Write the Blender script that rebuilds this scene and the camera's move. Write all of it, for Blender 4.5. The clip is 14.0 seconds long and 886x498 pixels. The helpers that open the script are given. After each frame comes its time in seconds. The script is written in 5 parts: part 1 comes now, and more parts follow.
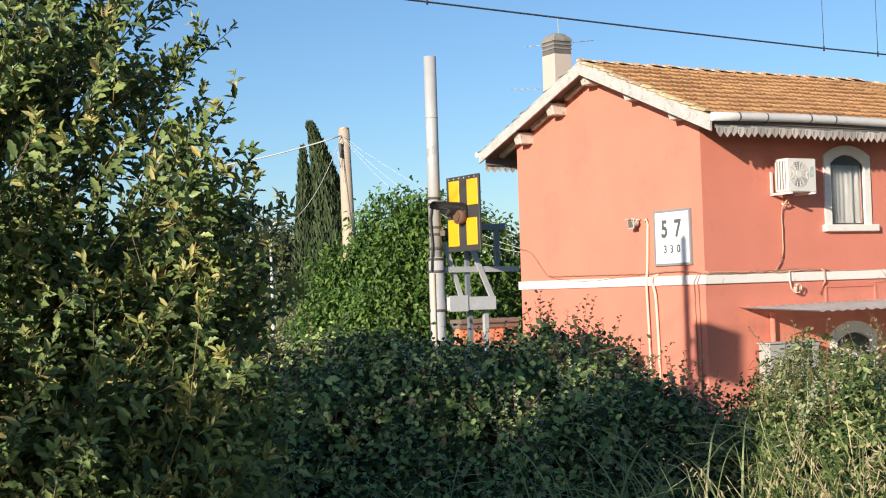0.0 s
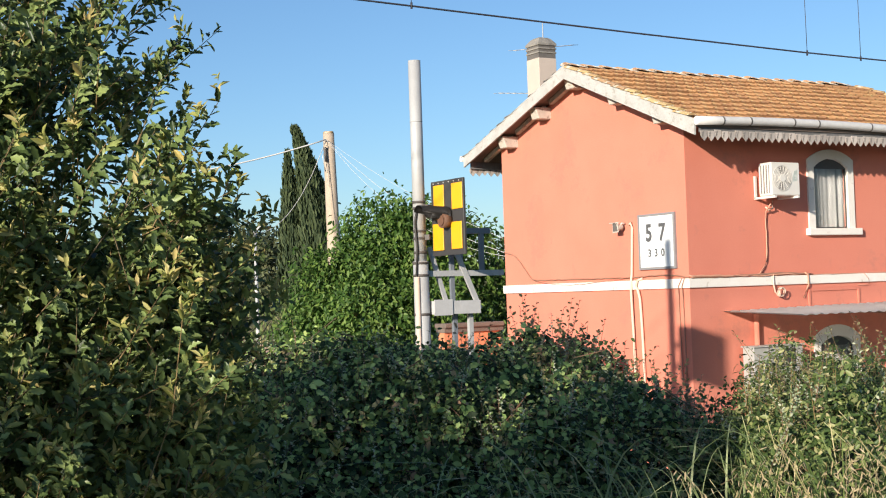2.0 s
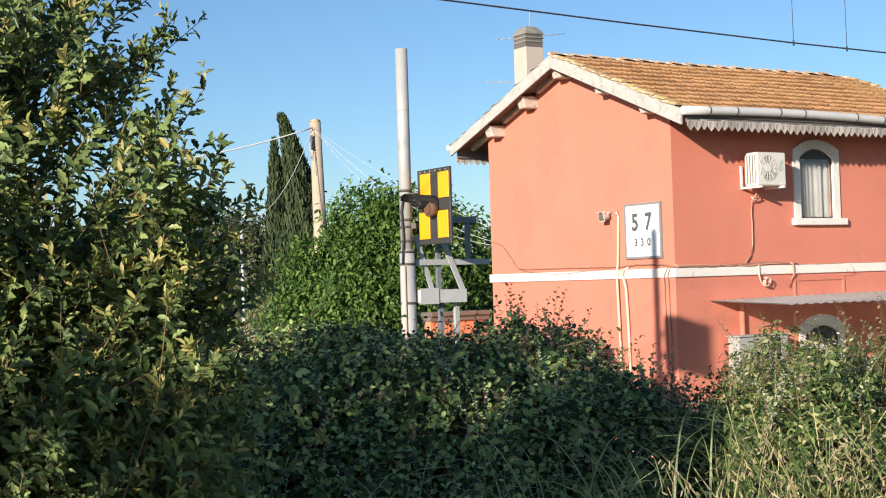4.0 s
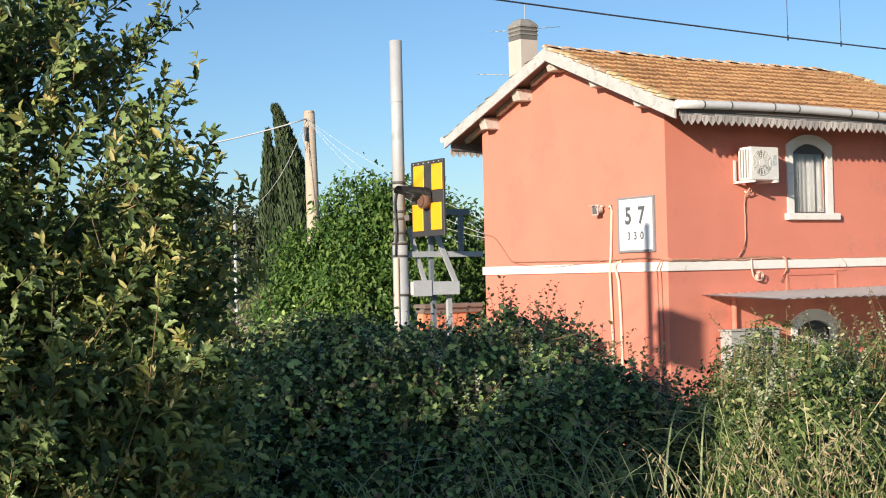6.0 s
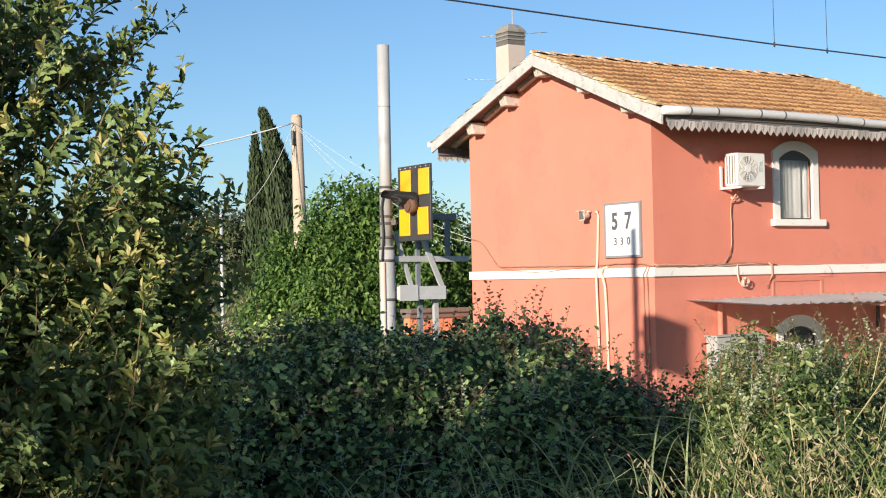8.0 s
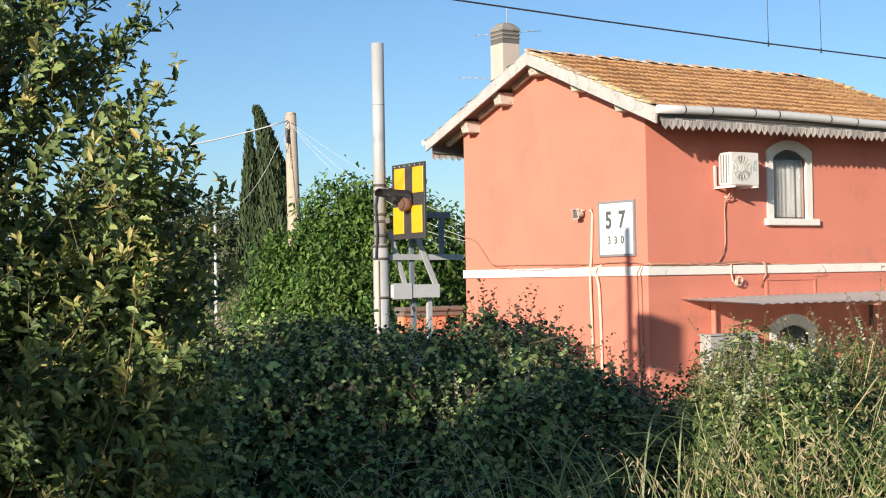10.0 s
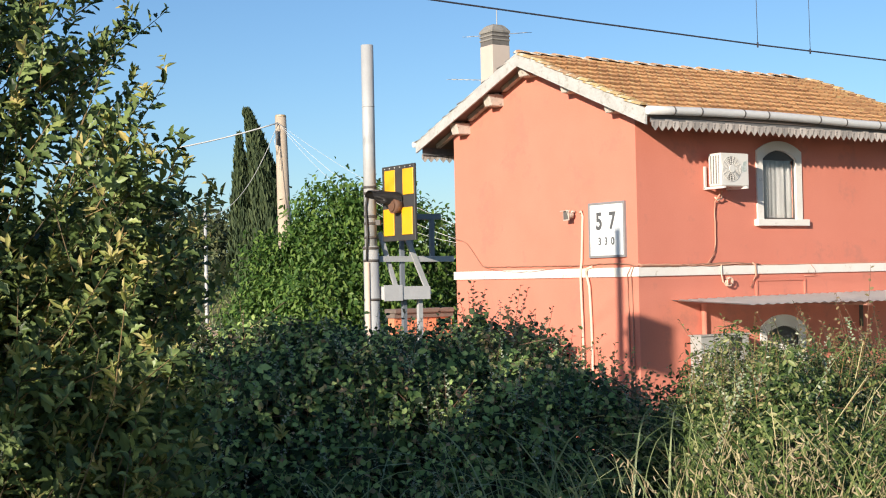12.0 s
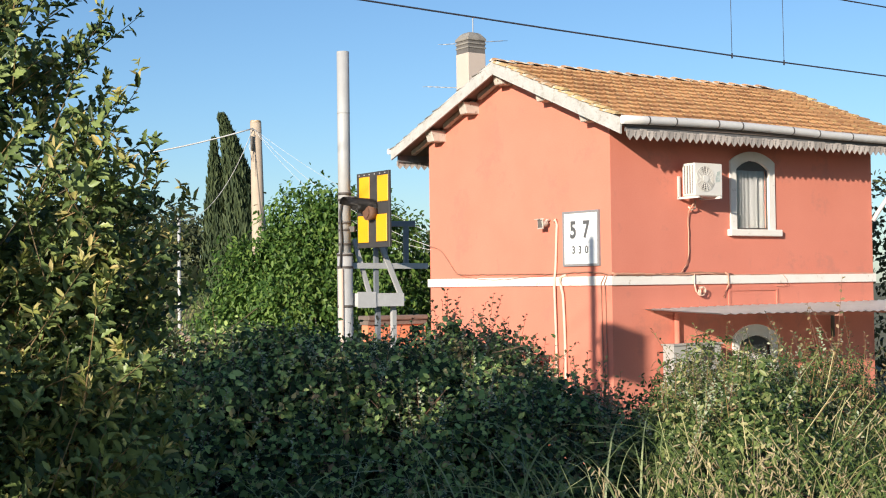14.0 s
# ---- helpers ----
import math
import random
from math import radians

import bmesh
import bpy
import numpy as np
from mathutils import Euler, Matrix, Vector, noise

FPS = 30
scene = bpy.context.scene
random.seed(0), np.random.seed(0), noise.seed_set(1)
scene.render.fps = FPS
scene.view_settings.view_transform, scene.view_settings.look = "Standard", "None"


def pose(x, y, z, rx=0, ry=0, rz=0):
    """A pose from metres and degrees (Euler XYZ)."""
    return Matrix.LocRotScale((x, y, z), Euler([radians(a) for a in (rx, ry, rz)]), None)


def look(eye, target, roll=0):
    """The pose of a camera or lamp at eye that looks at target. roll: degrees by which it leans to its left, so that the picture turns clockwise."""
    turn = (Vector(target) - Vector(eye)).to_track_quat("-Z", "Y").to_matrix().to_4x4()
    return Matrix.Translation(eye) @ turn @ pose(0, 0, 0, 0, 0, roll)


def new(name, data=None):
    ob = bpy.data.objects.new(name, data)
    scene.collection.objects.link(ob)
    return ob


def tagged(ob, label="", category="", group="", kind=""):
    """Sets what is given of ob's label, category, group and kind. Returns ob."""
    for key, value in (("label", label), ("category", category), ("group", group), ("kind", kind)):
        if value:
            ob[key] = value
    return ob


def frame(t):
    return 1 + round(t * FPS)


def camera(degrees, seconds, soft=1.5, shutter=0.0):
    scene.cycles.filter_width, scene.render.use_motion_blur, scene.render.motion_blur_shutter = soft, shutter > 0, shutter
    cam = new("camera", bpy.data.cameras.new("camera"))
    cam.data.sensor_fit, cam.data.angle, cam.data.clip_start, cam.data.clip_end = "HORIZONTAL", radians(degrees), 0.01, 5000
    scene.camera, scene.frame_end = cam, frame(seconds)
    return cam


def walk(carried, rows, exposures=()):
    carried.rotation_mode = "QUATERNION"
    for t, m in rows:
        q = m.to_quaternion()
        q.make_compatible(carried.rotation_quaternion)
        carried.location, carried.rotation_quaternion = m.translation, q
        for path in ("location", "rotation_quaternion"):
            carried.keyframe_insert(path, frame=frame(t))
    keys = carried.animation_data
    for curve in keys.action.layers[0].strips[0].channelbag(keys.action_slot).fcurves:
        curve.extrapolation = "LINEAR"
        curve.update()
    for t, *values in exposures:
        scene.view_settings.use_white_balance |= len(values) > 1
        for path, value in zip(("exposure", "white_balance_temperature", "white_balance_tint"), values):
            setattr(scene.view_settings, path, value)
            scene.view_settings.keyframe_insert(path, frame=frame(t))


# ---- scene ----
cam = camera(36.0, 14.0, soft=1.1)
# seconds, eye, yaw, pitch, lean of the hand-held camera
PATH = [
    (0, -14.2336, -16.3412, 3.0901, -30.220, 1.718, -1.864),
    (0.5, -14.2329, -16.3416, 3.0901, -30.707, 1.758, -1.780),
    (1, -14.2323, -16.3420, 3.0901, -30.617, 2.165, -1.778),
    (1.5, -14.2316, -16.3425, 3.0901, -30.699, 2.285, -1.904),
    (2, -14.2310, -16.3429, 3.0901, -30.859, 1.863, -1.921),
    (2.5, -14.2303, -16.3434, 3.0901, -31.168, 1.455, -1.831),
    (5, -14.2271, -16.3456, 3.0901, -31.580, 1.322, -1.588),
    (5.5, -14.2264, -16.3460, 3.0901, -31.883, 1.171, -1.191),
    (6, -14.2258, -16.3464, 3.0901, -31.680, 1.036, -1.353),
    (6.5, -14.2251, -16.3469, 3.0901, -31.928, 0.904, -1.431),
    (7, -14.2245, -16.3473, 3.0901, -31.959, 1.128, -1.431),
    (7.5, -14.2238, -16.3477, 3.0901, -32.190, 1.301, -1.252),
    (8, -14.2232, -16.3482, 3.0901, -32.235, 1.222, -1.138),
    (10.5, -14.2199, -16.3504, 3.0901, -32.539, 1.158, -0.948),
    (11, -14.2193, -16.3508, 3.0901, -32.617, 1.396, -0.998),
    (11.5, -14.2186, -16.3513, 3.0901, -32.784, 1.283, -1.085),
    (12, -14.2180, -16.3517, 3.0901, -32.870, 1.211, -1.198),
    (12.5, -14.2173, -16.3521, 3.0901, -33.007, 1.171, -1.197),
    (13, -14.2166, -16.3526, 3.0901, -33.326, 1.117, -1.059),
    (13.5, -14.2160, -16.3530, 3.0901, -33.387, 1.116, -0.855),
    (14, -14.2153, -16.3535, 3.0901, -33.951, 1.499, -0.726),
]


def held(x, y, z, yaw, pitch, lean):
    yaw, pitch = radians(yaw), radians(pitch)
    ahead = Vector((-math.sin(yaw) * math.cos(pitch), math.cos(yaw) * math.cos(pitch), math.sin(pitch)))
    eye = Vector((x, y, z))
    return look(eye, eye + ahead, lean)


walk(cam, [(t, held(*p)) for t, *p in PATH])

# ---- light ----
SUN_WAY = Vector((0.876, 0.459, -0.260)).normalized()
world = bpy.data.worlds.new("evening_sky")
scene.world = world
world.use_nodes = True
wn = world.node_tree
wn.nodes.clear()
sky = wn.nodes.new("ShaderNodeTexSky")
sky.sky_type = "NISHITA"
sky.sun_disc = False
sky.sun_elevation = math.asin(-SUN_WAY.z)
sky.sun_rotation = math.atan2(-SUN_WAY.x, -SUN_WAY.y) % (2 * math.pi)
sky.altitude = 300
sky.air_density, sky.dust_density, sky.ozone_density = 1.0, 0.5, 4.4
bg = wn.nodes.new("ShaderNodeBackground")
bg.inputs["Strength"].default_value = 0.10
wo = wn.nodes.new("ShaderNodeOutputWorld")
wn.links.new(sky.outputs[0], bg.inputs[0])
wn.links.new(bg.outputs[0], wo.inputs[0])
sun_data = bpy.data.lights.new("sun", "SUN")
sun_data.energy, sun_data.angle, sun_data.color = 5.0, radians(0.9), (1.0, 0.91, 0.78)
sun = new("sun", sun_data)
sun.matrix_world = look(Vector((-40, -20, 14)), Vector((-40, -20, 14)) + SUN_WAY)
scene.view_settings.exposure = 0.6

# ---- materials ----


def surface(name, base, other, rough=0.8, scale=6.0, fine=60.0, bump=0.15, metal=0.0, island=False, piece=False, mix=0.5, blotch=None):
    """A material of two colours mixed by coarse and fine noise, with fine relief; island or piece: varied piece by piece."""
    m = bpy.data.materials.new(name)
    m.use_nodes = True
    nt = m.node_tree
    p = nt.nodes["Principled BSDF"]
    co = nt.nodes.new("ShaderNodeTexCoord")
    n1, n2 = nt.nodes.new("ShaderNodeTexNoise"), nt.nodes.new("ShaderNodeTexNoise")
    n1.inputs["Scale"].default_value, n2.inputs["Scale"].default_value = scale, fine
    n1.inputs["Detail"].default_value, n2.inputs["Detail"].default_value = 5, 6
    for n in (n1, n2):
        nt.links.new(co.outputs["Object"], n.inputs["Vector"])
    add = nt.nodes.new("ShaderNodeMath")
    add.operation = "MULTIPLY_ADD"
    add.inputs[1].default_value = 0.4
    nt.links.new(n2.outputs[0], add.inputs[0])
    sc = nt.nodes.new("ShaderNodeMath")
    sc.operation = "MULTIPLY"
    sc.inputs[1].default_value = 0.6
    nt.links.new(n1.outputs[0], sc.inputs[0])
    nt.links.new(sc.outputs[0], add.inputs[2])
    last = add.outputs[0]
    if island or piece:
        src = nt.nodes.new("ShaderNodeNewGeometry" if island else "ShaderNodeObjectInfo")
        out = src.outputs["Random Per Island"] if island else src.outputs["Random"]
        am = nt.nodes.new("ShaderNodeMath")
        am.operation = "MULTIPLY_ADD"
        am.inputs[1].default_value = 0.75
        am.inputs[2].default_value = -0.37
        nt.links.new(out, am.inputs[0])
        a2 = nt.nodes.new("ShaderNodeMath")
        nt.links.new(am.outputs[0], a2.inputs[0])
        nt.links.new(last, a2.inputs[1])
        last = a2.outputs[0]
    ramp = nt.nodes.new("ShaderNodeValToRGB")
    e = ramp.color_ramp.elements
    e[0].position, e[1].position = 0.5 - mix * 0.5, 0.5 + mix * 0.5
    e[0].color, e[1].color = (*base, 1), (*other, 1)
    nt.links.new(last, ramp.inputs[0])
    colour = ramp.outputs[0]
    if blotch:
        third, size, level = blotch
        n3 = nt.nodes.new("ShaderNodeTexNoise")
        n3.inputs["Scale"].default_value, n3.inputs["Detail"].default_value, n3.inputs["Roughness"].default_value = size, 8, 0.7
        nt.links.new(co.outputs["Object"], n3.inputs["Vector"])
        r3 = nt.nodes.new("ShaderNodeMapRange")
        r3.inputs[1].default_value, r3.inputs[2].default_value = level, level + 0.08
        nt.links.new(n3.outputs[0], r3.inputs[0])
        mx = nt.nodes.new("ShaderNodeMixRGB")
        mx.inputs[2].default_value = (*third, 1)
        nt.links.new(r3.outputs[0], mx.inputs[0])
        nt.links.new(colour, mx.inputs[1])
        colour = mx.outputs[0]
    nt.links.new(colour, p.inputs["Base Color"])
    p.inputs["Roughness"].default_value, p.inputs["Metallic"].default_value = rough, metal
    if bump:
        b = nt.nodes.new("ShaderNodeBump")
        b.inputs["Strength"].default_value, b.inputs["Distance"].default_value = bump, 0.02
        nt.links.new(n2.outputs[0], b.inputs["Height"])
        nt.links.new(b.outputs[0], p.inputs["Normal"])
    return m


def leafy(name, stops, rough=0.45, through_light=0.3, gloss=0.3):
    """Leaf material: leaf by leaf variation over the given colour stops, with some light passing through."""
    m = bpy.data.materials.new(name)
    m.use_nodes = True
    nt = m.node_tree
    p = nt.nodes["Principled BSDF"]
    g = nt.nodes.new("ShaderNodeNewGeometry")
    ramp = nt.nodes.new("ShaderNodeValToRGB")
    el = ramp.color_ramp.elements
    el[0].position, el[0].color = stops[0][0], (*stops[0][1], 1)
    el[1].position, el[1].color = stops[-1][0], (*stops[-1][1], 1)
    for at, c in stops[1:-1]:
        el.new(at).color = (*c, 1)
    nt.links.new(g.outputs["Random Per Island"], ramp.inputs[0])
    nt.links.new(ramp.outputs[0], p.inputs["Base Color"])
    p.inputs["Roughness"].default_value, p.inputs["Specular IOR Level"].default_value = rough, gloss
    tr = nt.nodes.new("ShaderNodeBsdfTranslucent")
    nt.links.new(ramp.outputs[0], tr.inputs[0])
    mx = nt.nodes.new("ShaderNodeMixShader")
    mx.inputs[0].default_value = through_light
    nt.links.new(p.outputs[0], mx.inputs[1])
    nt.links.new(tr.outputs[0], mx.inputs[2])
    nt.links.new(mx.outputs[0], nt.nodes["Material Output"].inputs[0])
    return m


PLASTER = surface("salmon_plaster", (0.57, 0.178, 0.118), (0.655, 0.228, 0.155), 0.9, 1.3, 45, 0.15, mix=0.6, blotch=((0.52, 0.185, 0.13), 1.1, 0.56))
PLASTER_WALL = surface("orange_plaster", (0.68, 0.26, 0.13), (0.60, 0.21, 0.11), 0.9, 2, 40, 0.15)
WHITE = surface("white_paint", (0.78, 0.74, 0.68), (0.70, 0.64, 0.57), 0.7, 5, 50, 0.1, blotch=((0.50, 0.42, 0.34), 7.0, 0.60))
BARGE = surface("weathered_white_board", (0.52, 0.505, 0.475), (0.36, 0.345, 0.32), 0.85, 5, 28, 0.5, mix=0.45, blotch=((0.34, 0.31, 0.27), 9.0, 0.55))
WOOD_END = surface("weathered_painted_wood", (0.62, 0.55, 0.47), (0.44, 0.38, 0.32), 0.85, 9, 60, 0.5, blotch=((0.26, 0.21, 0.17), 13.0, 0.56))
BRACKET = surface("salmon_brown_timber", (0.42, 0.20, 0.14), (0.30, 0.14, 0.10), 0.85, 8, 60, 0.3)
WOOD_DARK = surface("old_brown_wood", (0.20, 0.15, 0.12), (0.12, 0.09, 0.075), 0.85, 8, 60, 0.3)
VALANCE = surface("grey_valance_wood", (0.54, 0.47, 0.42), (0.30, 0.265, 0.24), 0.85, 9, 40, 0.35, piece=True, mix=0.6, blotch=((0.13, 0.12, 0.115), 11.0, 0.56))
# grey wood, darkened: the shade below the gutter is put into its colour
FASCIA_SHADED = surface("gutter_shaded_fascia", (0.17, 0.165, 0.165), (0.11, 0.105, 0.105), 0.85, 9, 60, 0.3, blotch=((0.26, 0.25, 0.24), 8.0, 0.6))
TILE = surface("terracotta_tile", (0.45, 0.235, 0.10), (0.27, 0.13, 0.06), 0.9, 7, 40, 0.5, piece=True, mix=0.9, blotch=((0.44, 0.30, 0.13), 7.0, 0.54))
TILE_FIELD = surface("terracotta_field", (0.45, 0.235, 0.10), (0.27, 0.13, 0.06), 0.9, 7, 40, 0.5, island=True, mix=0.9, blotch=((0.44, 0.30, 0.13), 7.0, 0.54))
RIDGE = surface("ridge_tile", (0.42, 0.24, 0.12), (0.30, 0.17, 0.10), 0.9, 9, 50, 0.5, piece=True, blotch=((0.66, 0.60, 0.50), 6.0, 0.47))
LICHEN = surface("lichened_tile", (0.48, 0.33, 0.15), (0.34, 0.20, 0.11), 0.9, 9, 50, 0.5, piece=True, blotch=((0.60, 0.53, 0.42), 9.0, 0.5))
MORTAR = surface("mortared_tile_edge", (0.62, 0.58, 0.52), (0.40, 0.33, 0.26), 0.95, 12, 50, 0.6, piece=True, blotch=((0.30, 0.26, 0.21), 14.0, 0.52))
ZINC = surface("white_gutter_metal", (0.64, 0.62, 0.60), (0.52, 0.50, 0.48), 0.5, 6, 40, 0.05, blotch=((0.42, 0.38, 0.34), 5.0, 0.66))
DARK_IRON = surface("dark_iron", (0.06, 0.055, 0.05), (0.10, 0.08, 0.07), 0.6, 12, 60, 0.1)
STUCCO = surface("cream_stucco", (0.55, 0.455, 0.385), (0.48, 0.395, 0.335), 0.9, 3, 60, 0.15)
CONCRETE = surface("cap_concrete", (0.30, 0.275, 0.24), (0.19, 0.175, 0.155), 0.9, 6, 60, 0.3, blotch=((0.14, 0.13, 0.12), 6.0, 0.56))
# dark grey for chimney soot, dark fittings and the shade behind grilles
SOOT_SHADE_GREY = surface("soot_and_shade_grey", (0.16, 0.145, 0.13), (0.09, 0.08, 0.075), 0.9, 6, 60, 0.2)
STEEL = surface("galvanised_steel", (0.47, 0.465, 0.45), (0.36, 0.355, 0.35), 0.6, 5, 70, 0.08, metal=0.1, blotch=((0.30, 0.26, 0.22), 5.0, 0.66))
STEEL_DARK = surface("grey_steel_bar", (0.24, 0.26, 0.28), (0.17, 0.18, 0.20), 0.6, 7, 60, 0.1, metal=0.3)
PLANK = surface("light_grey_sheet", (0.52, 0.51, 0.50), (0.42, 0.41, 0.40), 0.7, 6, 50, 0.1)
BLACK = surface("matt_black_paint", (0.035, 0.033, 0.032), (0.055, 0.05, 0.048), 0.6, 8, 80, 0.05)
YELLOW = surface("amber_reflector", (0.86, 0.42, 0.012), (0.78, 0.36, 0.01), 0.45, 5, 70, 0.04)
RUST = surface("rusty_lens_ring", (0.17, 0.08, 0.045), (0.10, 0.05, 0.03), 0.7, 14, 70, 0.2)
SIGN_WHITE = surface("sign_white", (0.80, 0.80, 0.79), (0.74, 0.74, 0.73), 0.6, 4, 50, 0.04)
SIGN_GREY = surface("sign_border_grey", (0.20, 0.19, 0.19), (0.26, 0.25, 0.25), 0.7, 8, 60, 0.05)
SIGN_INK = surface("sign_ink", (0.07, 0.07, 0.075), (0.11, 0.11, 0.11), 0.7, 8, 60, 0.02)
PIPE_CREAM = surface("cream_pipe", (0.74, 0.55, 0.42), (0.66, 0.47, 0.36), 0.6, 6, 60, 0.05)
CABLE = surface("brown_cable", (0.27, 0.135, 0.09), (0.38, 0.20, 0.13), 0.7, 8, 60, 0.05)
CABLE_SALMON = surface("salmon_cable", (0.62, 0.33, 0.22), (0.50, 0.24, 0.16), 0.7, 8, 60, 0.05)
CABLE_WHITE = surface("pale_cable", (0.70, 0.68, 0.64), (0.60, 0.58, 0.55), 0.6, 8, 60, 0.02)
WIRE = surface("dark_copper_wire", (0.035, 0.035, 0.045), (0.05, 0.05, 0.06), 0.5, 8, 60, 0.0)
AC_WHITE = surface("air_conditioner_white", (0.70, 0.67, 0.62), (0.62, 0.58, 0.53), 0.5, 4, 60, 0.03, blotch=((0.45, 0.42, 0.38), 4.0, 0.64))
STICKER = surface("faded_sticker_green", (0.30, 0.36, 0.33), (0.62, 0.62, 0.58), 0.6, 14, 60, 0.02, mix=0.25)
GRILLE = surface("grille_grey", (0.60, 0.57, 0.53), (0.50, 0.47, 0.43), 0.5, 9, 60, 0.05)
FRAME_DARK = surface("dark_window_frame", (0.045, 0.04, 0.04), (0.065, 0.06, 0.055), 0.5, 9, 60, 0.05)
CURTAIN = surface("grey_curtain", (0.34, 0.33, 0.32), (0.25, 0.245, 0.235), 0.9, 3, 80, 0.1)
SHEET = surface("weathered_corrugated_sheet", (0.86, 0.85, 0.83), (0.74, 0.73, 0.71), 0.45, 4, 40, 0.1, blotch=((0.40, 0.36, 0.31), 3.0, 0.66))
GREY_PANEL = surface("pale_grey_panel", (0.42, 0.405, 0.375), (0.33, 0.315, 0.29), 0.8, 4, 40, 0.1)
POLE_WOOD = surface("bleached_pole_wood", (0.50, 0.40, 0.30), (0.38, 0.30, 0.22), 0.85, 3, 30, 0.3)
BARK = surface("bark", (0.13, 0.10, 0.07), (0.07, 0.055, 0.04), 0.95, 10, 40, 0.6)
TWIG = surface("yellow_twig", (0.25, 0.16, 0.06), (0.10, 0.075, 0.04), 0.7, 10, 50, 0.2, island=True)
STALK = surface("pale_dry_stalk", (0.50, 0.42, 0.22), (0.30, 0.33, 0.14), 0.6, 10, 50, 0.1, island=True)
CANE = surface("bramble_cane", (0.20, 0.10, 0.06), (0.12, 0.09, 0.045), 0.7, 10, 50, 0.2, island=True)
# near-black tone that stands for the deep shade inside the thickets
INNER_SHADE = surface("thicket_inner_shade", (0.022, 0.018, 0.012), (0.04, 0.032, 0.02), 0.95, 8, 50, 0.8)
SOIL = surface("grassy_soil", (0.10, 0.095, 0.045), (0.20, 0.17, 0.08), 0.95, 0.6, 9, 0.5, blotch=((0.07, 0.09, 0.03), 0.25, 0.52))
STONE = surface("pale_rubble", (0.33, 0.24, 0.19), (0.22, 0.16, 0.13), 0.95, 5, 40, 0.4)
ROOM = surface("dim_room_paint", (0.16, 0.15, 0.14), (0.12, 0.11, 0.10), 0.9, 3, 40, 0.05)

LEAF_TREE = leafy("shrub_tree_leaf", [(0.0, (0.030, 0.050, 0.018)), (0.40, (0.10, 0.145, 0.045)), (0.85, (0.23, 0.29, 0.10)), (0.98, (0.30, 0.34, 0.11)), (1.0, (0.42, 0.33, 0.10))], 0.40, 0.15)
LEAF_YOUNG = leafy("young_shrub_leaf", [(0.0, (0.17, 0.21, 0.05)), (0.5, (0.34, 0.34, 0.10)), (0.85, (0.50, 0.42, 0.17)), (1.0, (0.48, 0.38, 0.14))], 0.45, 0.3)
# for the shaded hedge: dark gaps and missing fill light put into leaf colour
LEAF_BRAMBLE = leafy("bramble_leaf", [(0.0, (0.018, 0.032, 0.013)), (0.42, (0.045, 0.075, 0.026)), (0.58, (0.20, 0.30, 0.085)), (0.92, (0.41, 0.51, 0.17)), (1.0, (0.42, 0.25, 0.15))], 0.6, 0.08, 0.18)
# sunlit copy of the bramble leaf, toned apart from the shaded one
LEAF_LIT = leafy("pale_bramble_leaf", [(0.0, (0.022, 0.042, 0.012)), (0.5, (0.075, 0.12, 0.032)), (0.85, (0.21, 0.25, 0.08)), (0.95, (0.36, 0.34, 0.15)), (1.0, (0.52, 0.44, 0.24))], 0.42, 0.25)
LEAF_RED = leafy("bramble_shoot_leaf", [(0.0, (0.12, 0.15, 0.06)), (0.5, (0.26, 0.22, 0.10)), (1.0, (0.42, 0.26, 0.14))], 0.5, 0.35)
LEAF_FIG = leafy("broad_green_leaf", [(0.0, (0.035, 0.08, 0.014)), (0.5, (0.075, 0.15, 0.028)), (1.0, (0.20, 0.29, 0.065))], 0.5, 0.35)
LEAF_CYPRESS = leafy("cypress_spray", [(0.0, (0.026, 0.045, 0.020)), (1.0, (0.085, 0.11, 0.045))], 0.7, 0.1)
LEAF_FAR = leafy("far_tree_leaf", [(0.0, (0.04, 0.05, 0.024)), (1.0, (0.13, 0.145, 0.065))], 0.7, 0.15)
BLADE = leafy("grass_blade", [(0.0, (0.09, 0.15, 0.04)), (0.6, (0.18, 0.24, 0.075)), (0.85, (0.30, 0.30, 0.12)), (1.0, (0.50, 0.40, 0.20))], 0.5, 0.35)
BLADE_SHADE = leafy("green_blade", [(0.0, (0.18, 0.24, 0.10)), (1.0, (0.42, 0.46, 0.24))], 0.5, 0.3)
SPIKE = leafy("pale_flower_spike", [(0.0, (0.26, 0.33, 0.18)), (1.0, (0.50, 0.51, 0.36))], 0.6, 0.25)
STRAW = leafy("dry_seed_husk", [(0.0, (0.42, 0.32, 0.17)), (1.0, (0.58, 0.47, 0.30))], 0.6, 0.35)

GLASS = bpy.data.materials.new("window_glass")
GLASS.use_nodes = True
gp = GLASS.node_tree.nodes["Principled BSDF"]
gp.inputs["Transmission Weight"].default_value, gp.inputs["Roughness"].default_value, gp.inputs["IOR"].default_value = 1.0, 0.02, 1.45

# ---- building helpers ----


def box(bm, x0, x1, y0, y1, z0, z1):
    c = [bm.verts.new((x, y, z)) for x in (x0, x1) for y in (y0, y1) for z in (z0, z1)]
    for f in ((0, 1, 3, 2), (4, 6, 7, 5), (0, 4, 5, 1), (2, 3, 7, 6), (0, 2, 6, 4), (1, 5, 7, 3)):
        bm.faces.new([c[i] for i in f])
    return bm


